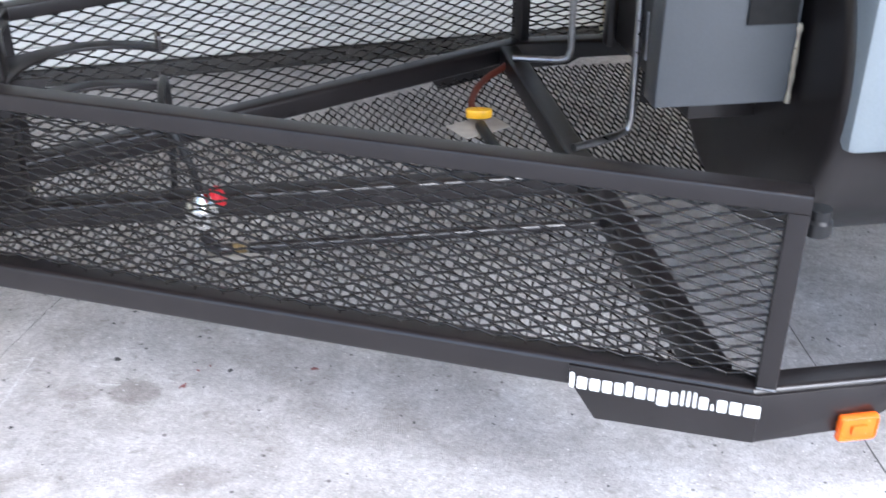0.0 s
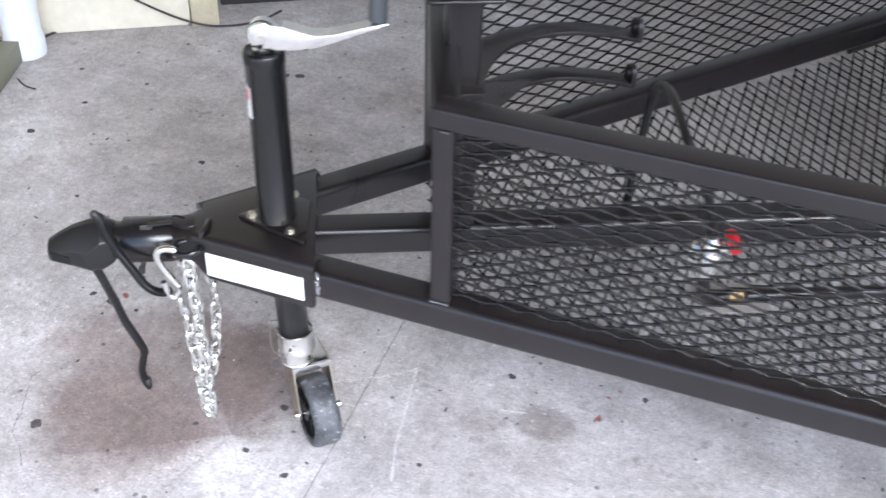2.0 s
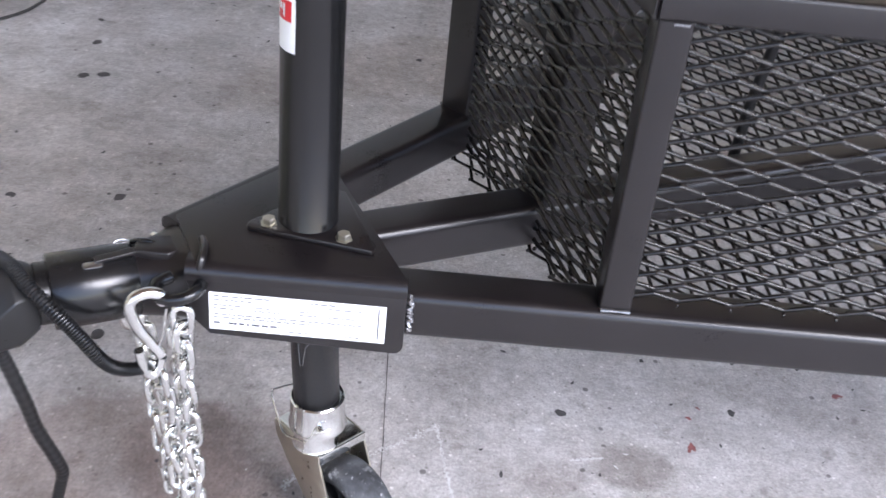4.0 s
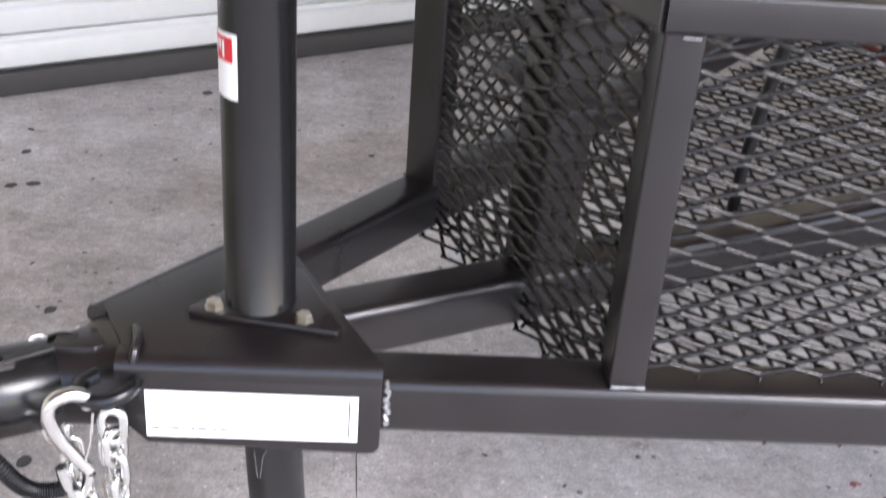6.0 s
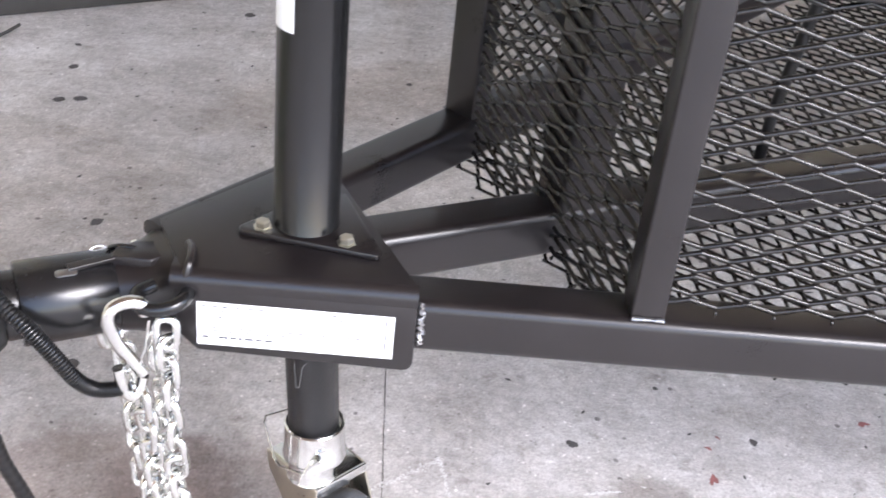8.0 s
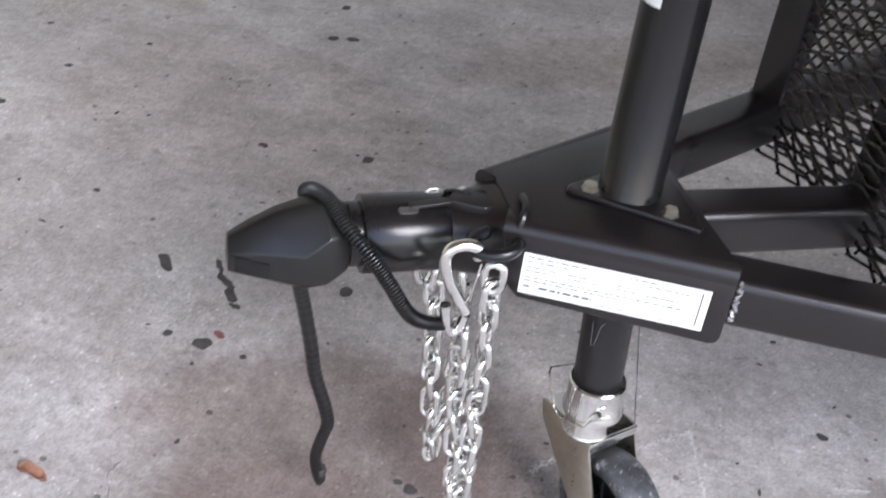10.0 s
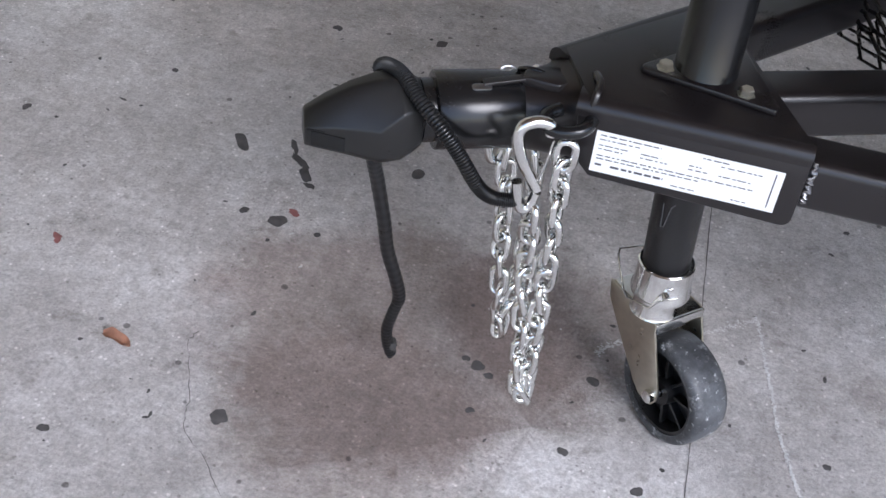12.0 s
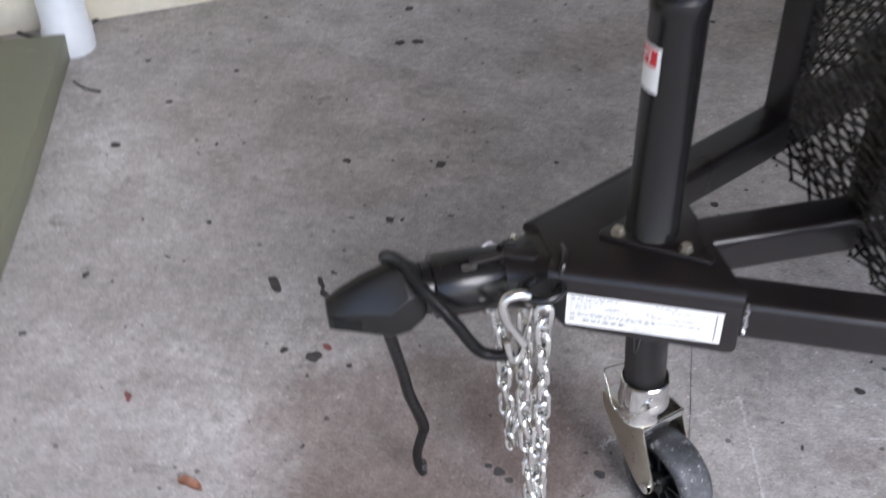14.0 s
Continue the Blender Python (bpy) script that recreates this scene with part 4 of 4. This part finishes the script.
part("taped_end", lathe(bmesh.new(), pts[-1] + Vector((-0.002, 0, 0.020)), pts[-1] - Vector((-0.05, 0, 1)), [(0, 0.0066), (0.006, 0.0078), (0.012, 0.0062), (0.018, 0.0068), (0.026, 0.0034)], 10), SEAL, lead, "end wrapped in tape")

# ---- post with hooked arms ----
holder = thing("hose_bracket", T(0.49, 0, RAIL_TOP), "black square steel post with two curved hook arms", "bracket")
part("post", tube(T(0.497, 0, RAIL_TOP), T(0.497, 0, 0.823), RAIL, RAIL, 0.006, TR.to_3x3() @ Vector((1, 0, 0))), BLACK, holder)
cap = part("top_plate", prism([(0.438, -0.066), (0.445, -0.074), (0.545, -0.074), (0.552, -0.066), (0.530, -0.02), (0.512, 0.06), (0.515, 0.19), (0.455, 0.19), (0.450, 0.06)], 0.823, 0.829, TR, 0.002), BLACK, holder)
ringpts = [T(0.493 + x, -0.028 + y, 0.833) for x, y in ((-0.024, 0.022), (-0.028, 0.008), (-0.020, -0.012), (0.020, -0.012), (0.028, 0.008), (0.024, 0.022), (0.0, 0.026))]
part("d_ring", rod(curve([*ringpts, ringpts[0]], 4), 0.0032, 8), STEEL, cap, "worn steel lashing ring")


# each arm: a level plate cut to a crescent, with a pierced upright tab at its tip
outer = curve([(p, q, 0) for p, q in ((0.470, 0.078), (0.520, 0.108), (0.580, 0.150), (0.650, 0.172), (0.715, 0.168), (0.765, 0.152), (0.798, 0.130))], 5)
inner = curve([(p, q, 0) for p, q in ((0.786, 0.108), (0.745, 0.126), (0.690, 0.137), (0.640, 0.130), (0.590, 0.102), (0.555, 0.058), (0.534, 0.006), (0.526, -0.050))], 5)
crescent = [(p.x, p.y) for p in (*outer, *inner)] + [(0.472, -0.050), (0.472, 0.030)]
for z in (0.668, 0.588):
    arm = part("hook_arm", prism(crescent, z, z + 0.007, TR, 0.0012), BLACK, holder)
    tab = [(0.013 * math.cos(x), 0.015 + 0.015 * math.sin(x)) for x in [math.pi * k / 12 for k in range(13)]] + [(-0.013, -0.006), (0.013, -0.006)]
    hole = [(0.006 * math.cos(x), 0.0155 + 0.0065 * math.sin(x)) for x in [2 * math.pi * k / 15 for k in range(15)]]
    bm = bmesh.new()
    m = TR @ Matrix.Translation((0.782, 0.122, z + 0.007)) @ Matrix.Rotation(radians(17), 4, "Z") @ Matrix(((0, 0, 1, 0), (1, 0, 0, 0), (0, 1, 0, 0), (0, 0, 0, 1)))
    rim = [min(range(15), key=lambda k: (hole[k][0] - x) ** 2 + (hole[k][1] - y) ** 2) for x, y in tab]
    front, back = ([[bm.verts.new(m @ Vector((x, y, d))) for x, y in ring] for ring in (tab, hole)] for d in (-0.004, 0.004))
    for rings in (front, back):
        for k in range(15):
            n1, h0, h1 = (k + 1) % 15, rim[k], rim[(k + 1) % 15]
            quad = [rings[0][k], rings[0][n1], rings[1][h1], rings[1][h0]]
            if h0 == h1:
                quad = quad[:3]
            bm.faces.new(quad)
            step = (h0 + 1) % 15
            if h0 != h1 and step != h1:
                bm.faces.new([rings[1][(h0 + q) % 15] for q in range((h1 - h0) % 15 + 1)])
    for n in range(2):
        for k in range(15):
            bm.faces.new((front[n][k], front[n][(k + 1) % 15], back[n][(k + 1) % 15], back[n][k]))
    part("eye_tab", bm, BLACK, arm)
part("gusset", prism([(0.515, 0.58), (0.515, 0.668), (0.60, 0.668)], -0.003, 0.003, TR @ pose(0, 0.0, 0, 90), 0.001), BLACK, holder)

# ---- gas line ----
gas = thing("gas_line", T(1.2, -0.2, 0.38), "black gas pipe with silver regulator and red valve", "gas line")
PZ = RAIL_TOP - RAIL + 0.012
part("pipe", rod([T(0.925, -0.168, PZ), T(1.72, -0.169, PZ)], 0.0105, 14), BLACK, gas)
part("brass_fitting", lathe(bmesh.new(), T(0.895, -0.168, PZ), T(1.2, -0.168, PZ), [(0, 0.008), (0.003, 0.011), (0.012, 0.011), (0.014, 0.009), (0.026, 0.009)], 6), BRASS, gas, "brass hex fitting", smooth=False)
part("floor_plate", prism(rect(0.11, 0.07, 0.004), 0, 0.003, TR @ pose(0.905, -0.160, RAIL_TOP - RAIL), 0.001), PALE, gas, "small pale beige plate")
part("riser", rod(curve([T(0.895, -0.168, PZ), T(0.868, -0.172, PZ + 0.004), T(0.852, -0.180, PZ + 0.03), T(0.849, -0.183, 0.46)], 6), 0.011, 12), BLACK, gas)
reg = part("regulator", lathe(bmesh.new(), T(0.850, -0.158, 0.470), T(0.830, -0.400, 0.500), [(0, 0.012), (0.004, 0.022), (0.012, 0.026), (0.016, 0.030), (0.024, 0.030), (0.028, 0.026), (0.034, 0.016), (0.044, 0.014), (0.046, 0.010)], 28), ZINC, gas, "cast silver regulator body")
part("regulator_neck", lathe(bmesh.new(), T(0.849, -0.183, 0.440), T(0.850, -0.183, 1), [(0, 0.012), (0.004, 0.019), (0.020, 0.020), (0.048, 0.018), (0.062, 0.014), (0.070, 0.009)], 16), ZINC, reg)
part("valve_stem", lathe(bmesh.new(), T(0.856, -0.184, 0.485), T(0.99, -0.20, 0.54), [(0, 0.010), (0.018, 0.010), (0.020, 0.013), (0.03, 0.013)], 14), ZINC, reg)
part("knob", lathe(bmesh.new(), T(0.872, -0.185, 0.498), T(0.99, -0.20, 0.56), [(0, 0.014), (0.002, 0.019), (0.012, 0.020), (0.016, 0.017), (0.018, 0.010)], 12), RED, reg, "red ribbed valve knob")
hose = thing("gas_hose", T(0.8, -0.1, 0.5), "black rubber gas hose arching over the hook arm", "hose")
part("hose", rod(curve([T(0.850, -0.183, 0.500), T(0.838, -0.180, 0.560), T(0.810, -0.170, 0.630), T(0.797, -0.150, 0.656), T(0.795, -0.110, 0.667), T(0.795, -0.065, 0.671), T(0.795, -0.020, 0.664), T(0.795, 0.016, 0.640), T(0.795, 0.040, 0.590), T(0.790, 0.055, 0.47), T(0.775, 0.05, RAIL_TOP - RAIL + 0.006), T(0.70, 0.02, RAIL_TOP - RAIL + 0.004)], 8), 0.0070, 12), BLACK_PLASTIC, hose)
part("ferrule", lathe(bmesh.new(), T(0.815, -0.172, 0.622), T(0.795, -0.148, 0.672), [(0, 0.0078), (0.001, 0.0092), (0.022, 0.0092), (0.023, 0.0078)], 14), STEEL, hose, "worn silver crimped ferrule")

feed = thing("burner_hose", T(1.55, 0.4, 0.39), "dark red hose with a yellow shut-off valve on the mesh floor", "hose")
HZ = RAIL_TOP - RAIL + 0.011
part("hose", rod(curve([T(1.620, 0.69, HZ + 0.03), T(1.590, 0.665, HZ + 0.01), T(1.535, 0.61, HZ + 0.004), T(1.492, 0.54, HZ), T(1.466, 0.46, HZ), T(1.462, 0.40, HZ)], 8), 0.0085, 12), REDHOSE, feed)
part("hose_tail", rod(curve([T(1.462, 0.33, HZ), T(1.464, 0.29, HZ), T(1.468, 0.23, HZ), T(1.476, 0.14, HZ), T(1.490, 0.04, HZ)], 8), 0.0125, 12), BLACK_PLASTIC, feed)
part("backing_plate", prism(rect(0.13, 0.085, 0.004), 0, 0.003, TR @ pose(1.460, 0.345, RAIL_TOP - RAIL - 0.001, 0, 0, 25), 0.001), PALE, feed, "pale plate under the valve")
yv = part("valve_handle", prism([(-0.030, -0.009), (-0.012, -0.014), (0.012, -0.014), (0.031, -0.007), (0.031, 0.009), (0.012, 0.015), (-0.012, 0.015), (-0.030, 0.010)], 0, 0.022, TR @ pose(1.463, 0.360, HZ + 0.006, 0, 0, -8), 0.005), YELLOW, feed, "yellow plastic shut-off handle")

# ---- smoker ----
smoker = thing("smoker", T(2.4, -0.1, RAIL_TOP), "large black barrel smoker with a grey steel firebox box", "smoker")
UC, VC, ZC, RC = 1.90, -0.05, 0.715, 0.388
part("barrel", lathe(bmesh.new(), T(UC, VC, ZC), T(4, VC, ZC), [(0, RC - 0.03), (0.006, RC - 0.012), (0.02, RC - 0.002), (0.04, RC), (2.1, RC), (2.13, RC - 0.02)], 72), BLACK, smoker)
BOXV = -0.215
box = part("firebox", prism([(1.638, -0.276), (1.884, -0.276), (1.884, BOXV), (1.638, BOXV)], 0.662, 1.25, TR, 0.004), GREY_PAINT, smoker, "grey painted steel box")
pts = [T(1.883, -0.279, 0.662 + 0.145 * k / 14) for k in range(15)]
part("weld_bead", sweep(bmesh.new(), pts, disc(0.005, 8), up=(1, 0, 0), radii=[0.7 + 0.6 * random.random() for _ in pts]), ZINC_DULL, box, "bright bare weld bead")
# flat black sheet on the box front; its colour stands for the shade inside
part("recess_shade", prism(rect(0.090, 0.20), 0, 0.004, TR @ pose(1.830, -0.278, 0.908, 90), 0.001), GAP_SHADE, box, "black sheet standing in for the shaded opening")
part("end_chamber", prism([(1.765, -0.128), (1.93, -0.128), (1.93, 0.345), (1.765, 0.345)], 0.572, 1.25, TR, 0.004), BLACK, smoker)
part("door_strip", prism([(1.742, 0.318), (1.764, 0.318), (1.764, 0.352), (1.742, 0.352)], 0.560, 1.25, TR, 0.003), BLACK, smoker)
part("door_strip", prism([(1.742, -0.060), (1.764, -0.060), (1.764, -0.030), (1.742, -0.030)], 0.580, 1.25, TR, 0.003), BLACK, smoker)
# added slab; its pale colour stands for sky reflected in the barrel's side
part("chamber_side", prism([(1.912, -0.452), (2.9, -0.452), (2.9, -0.30), (1.912, -0.30)], 0.630, 1.15, TR, 0.022), SKY_SHEEN, smoker, "chamber side added in a pale grey for the reflected sky")
part("shelf_box", prism([(2.05, -V_BEND - 0.02), (2.9, -V_BEND - 0.02), (2.9, -0.48), (2.05, -0.48)], 0.50, 0.66, TR, 0.01), BLACK, smoker)
for u0_, v0_, u1_, v1 in ((1.603, 0.056, 1.735, 0.116), (1.596, 0.600, 1.725, 0.560)):
    bent = curve([T(u0_, v0_, 0.440), T(u0_ + (u1_ - u0_) * 0.5, v0_ + (v1 - v0_) * 0.45, 0.440), T(u1_ - 0.012, v1 - (v1 - v0_) * 0.1, 0.443), T(u1_ + 0.006, v1, 0.462), T(u1_ + 0.008, v1 + 0.004, 0.54), T(u1_ + 0.010, v1 + 0.035, 1.0)], 8)
    g = part("guard_rod", rod(bent, 0.0085, 12), STEEL, smoker, "bent bare steel rod")
    part("hinge_pin", rod([T(u1_ + 0.03, v1 + 0.01, 0.60), T(u1_ + 0.03, v1 + 0.018, 0.70)], 0.006, 8), STEEL, g)
part("upright", tube(T(1.86, 0.33, RAIL_TOP), T(1.86, 0.33, 1.1), 0.04, 0.04, 0.004, (1, 0, 0)), BLACK, smoker)
part("back_panel", prism([(1.93, 0.05), (1.95, 0.05), (1.95, 0.50), (1.93, 0.50)], 0.52, 1.2, TR, 0.003), BLACK, smoker)

# ---- by the wall ----
pipe = thing("drain_pipe", (-1.190, 1.020, 0), "pale grey plastic drain pipe standing on the concrete", "pipe")
part("pipe", lathe(bmesh.new(), (-1.190, 1.020, 0), (-1.215, 1.035, 1), [(0, 0.053), (0.004, 0.054), (0.05, 0.054), (0.055, 0.050), (2.0, 0.050)], 32), PVC, pipe)
slab = thing("steel_plate", (-1.5, 0.5, 0), "dull green painted plate lying on the concrete", "plate")
part("plate", prism([(-1.170, 0.978), (-1.012, 0.503), (-0.895, 0.112), (-0.795, -0.22), (-2.1, -0.6), (-2.45, 0.43)], 0.0, 0.060, Matrix(), 0.004), SLAB, slab)
cable = thing("floor_cable", (-1.2, 1.2, 0), "thin black cable lying along the wall", "cable")
part("cable", rod(curve([(-1.434, 1.093, 0.006), (-1.281, 1.036, 0.006), (-1.204, 1.097, 0.006), (-1.126, 1.340, 0.006), (-1.035, 1.395, 0.006), (-0.980, 1.437, 0.006)], 8), 0.0036, 8), SEAL, cable)
cable2 = thing("wall_cable", (-1.3, 1.2, 0), "thin black cable sagging down the wall", "cable")
part("cable", rod(curve([WP @ Vector(p) for p in ((-0.9, -0.01, 1.1), (-0.6, -0.012, 0.55), (-0.35, -0.02, 0.25), (-0.12, -0.03, 0.09), (0.02, -0.03, 0.02), (0.12, -0.025, 0.006), (0.20, 0.0, 0.006), (0.26, 0.05, 0.006))], 8), 0.0034, 8), SEAL, cable2)

# ---- marks and litter on the floor ----


def blob(x, y, r, z=0.0006, stretch=1.0, turn=0.0, n=20, rough=0.12):
    """A low dried drop: a lobed outline round a slightly raised middle."""
    bm = bmesh.new()
    c, s = math.cos(turn), math.sin(turn)
    waves = [(k, random.uniform(-1, 1) * rough * 1.6 / k, random.uniform(0, 6.3)) for k in (2, 3, 4, 5, 7)]
    rim = []
    for k in range(n):
        a = 2 * math.pi * k / n
        q = r * (1 + sum(h * math.sin(f * a + p) for f, h, p in waves))
        px, py = q * stretch * math.cos(a), q * math.sin(a)
        rim.append(bm.verts.new((x + c * px - s * py, y + s * px + c * py, 0.0002)))
    top = bm.verts.new((x, y, z + 0.0004))
    for k in range(n):
        bm.faces.new((rim[k], rim[(k + 1) % n], top))
    return bm


random.seed(3)
spots = [(-0.329, -0.108, 0.014), (-0.250, 0.401, 0.013), (0.055, 0.094, 0.010), (-0.080, 0.069, 0.010), (-0.064, 0.058, 0.007), (-0.096, 0.076, 0.006), (0.040, -0.023, 0.008), (-0.394, 0.228, 0.016), (-0.443, 0.232, 0.008), (-0.494, -0.186, 0.008), (-0.314, 0.763, 0.013), (-0.336, 0.221, 0.006), (0.127, -0.049, 0.009), (-0.072, -0.001, 0.006), (0.150, -0.010, 0.004), (-0.819, 0.330, 0.009), (-0.672, 0.506, 0.007), (-0.488, 0.737, 0.010), (-0.935, 0.693, 0.013), (-1.005, 1.005, 0.008), (-0.365, 0.580, 0.011), (-0.500, 1.193, 0.015), (-0.104, 0.815, 0.006), (0.189, 0.746, 0.010), (0.412, 0.330, 0.009), (-0.852, 0.180, 0.008), (-0.806, 1.005, 0.008), (-0.896, 0.860, 0.009), (0.542, 0.463, 0.005), (-0.220, 1.744, 0.017), (-0.517, 1.351, 0.014), (-0.463, 1.206, 0.015), (0.164, 1.435, 0.009), (0.355, 0.512, 0.006), (-0.540, 1.466, 0.009), (0.330, 0.060, 0.006), (0.660, 0.365, 0.008), (0.980, -0.040, 0.006), (1.310, 0.110, 0.006)]
for x, y, r in spots:
    tagged(part("floor_spot", blob(x, y, r * 0.72, stretch=random.uniform(1.0, 1.3), turn=random.uniform(0, 3), rough=0.24), SPOT), "dark dried spot stuck to the concrete", "spot", "dark spots on the floor")
bits = bmesh.new()
for _ in range(420):
    x, y = random.uniform(-1.1, 2.4), random.uniform(-0.5, 1.8)
    b = blob(x, y, random.uniform(0.0008, 0.0032), 0.0004, random.uniform(1, 2.6), random.uniform(0, 3), 7, 0.3)
    me = bpy.data.meshes.new("tmp")
    b.to_mesh(me)
    b.free()
    bits.from_mesh(me)
    bpy.data.meshes.remove(me)
tagged(part("floor_grit", bits, SPOT), "scattered dark grit and specks on the concrete", "grit", kind="stuff")
for x, y, r, st in ((-0.433, 0.393, 0.0045, 2.4), (-0.413, 0.363, 0.006, 2.2), (-0.396, 0.337, 0.0065, 2.0), (-0.382, 0.315, 0.004, 1.6), (-0.506, 0.374, 0.008, 1.8)):
    tagged(part("floor_spot", blob(x, y, 1.15 * r, stretch=1.25 * st, turn=-0.98 + random.uniform(-0.3, 0.3), rough=0.45), SPOT), "dark dried drip stuck to the concrete", "spot", "dark spots on the floor")
flecks = bmesh.new()
for _ in range(260):
    x, y, r, a = random.uniform(-0.9, 2.2), random.uniform(-0.45, 1.3), random.uniform(0.0006, 0.0019), random.uniform(0, 6.3)
    st, c, q = random.uniform(1.0, 3.5), math.cos(a), math.sin(a)
    rim = [(r * st * math.cos(k * 1.26) * random.uniform(0.6, 1.4), r * math.sin(k * 1.26) * random.uniform(0.6, 1.4)) for k in range(5)]
    flecks.faces.new([flecks.verts.new((x + c * px - q * py, y + q * px + c * py, 0.0007)) for px, py in rim])
tagged(part("floor_flecks", flecks, CHALK), "scattered pale flecks and nicks on the concrete", "flecks", kind="stuff")
for x, y, r in ((0.595, 0.345, 0.004), (0.587, 0.282, 0.005), (0.612, 0.368, 0.003), (-0.380, 0.252, 0.008), (-0.635, 0.091, 0.008), (0.829, 0.425, 0.007), (0.592, 0.287, 0.006)):
    tagged(part("red_fragment", blob(x, y, 0.7 * r, 0.0008, 1.7, random.uniform(0, 3), 14, 0.4), RED_DULL), "small dull red paint chip on the concrete", "paint chip", "red chips on the floor")
for pts, w in ((((0.052, 0.141), (0.072, 0.169), (0.132, 0.201), (0.192, 0.239), (0.240, 0.278)), 0.006), (((0.240, 0.278), (0.253, 0.205), (0.264, 0.150), (0.275, 0.090), (0.291, 0.036), (0.300, 0.007)), 0.0028), (((0.420, 0.238), (0.465, 0.248)), 0.002), (((0.768, 0.545), (0.815, 0.565)), 0.002)):
    line = curve([(x, y, 0) for x, y in pts], 45)
    bm = bmesh.new()
    for p in line:
        for _ in range(3):
            if random.random() < 0.22:
                continue
            q = p + Vector((random.gauss(0, w * 0.45), random.gauss(0, w * 0.45), 0))
            r, a = random.uniform(0.0004, 0.0015), random.uniform(0, 6.3)
            z = random.uniform(0.0004, 0.0016)
            bm.faces.new([bm.verts.new((q.x + r * math.cos(a + k * 1.26) * random.uniform(0.5, 1.6), q.y + r * math.sin(a + k * 1.26) * random.uniform(0.5, 1.6), z)) for k in range(5)])
    tagged(part("scratch", bm, CHALK), "broken pale scrape mark across the concrete", "scratch", "pale scrapes on the floor")
leaf = thing("dry_leaf", (-0.486, -0.044, 0), "curled brown dry leaf on the concrete", "leaf")
bm = bmesh.new()
rows = []
for i in range(9):
    t = i / 8
    w = (0.009 + 0.002 * math.sin(9 * t)) * math.sin(math.pi * min(1, t * 0.93 + 0.05)) ** 0.8
    px, py = -0.502 + 0.037 * t, -0.041 + -0.006 * t
    rows.append([bm.verts.new((px, py + w * s, 0.002 + 0.007 * abs(s) ** 2 * (0.6 + 0.4 * t) + 0.003 * math.sin(5 * t))) for s in (-1, -0.5, 0, 0.5, 1)])
for a, b in zip(rows, rows[1:]):
    for j in range(4):
        bm.faces.new((a[j], a[j + 1], b[j + 1], b[j]))
bmesh.ops.solidify(bm, geom=bm.faces[:], thickness=0.0008)
part("blade", bm, LEAF, leaf)

twig = thing("twig", (-1.22, 1.02, 0), "thin curled dry twig on the concrete", "twig")
part("stem", rod(curve([(-1.119, 0.887, 0.003), (-1.083, 0.866, 0.004), (-1.046, 0.862, 0.003)], 6), 0.0022, 6), SEAL, twig)
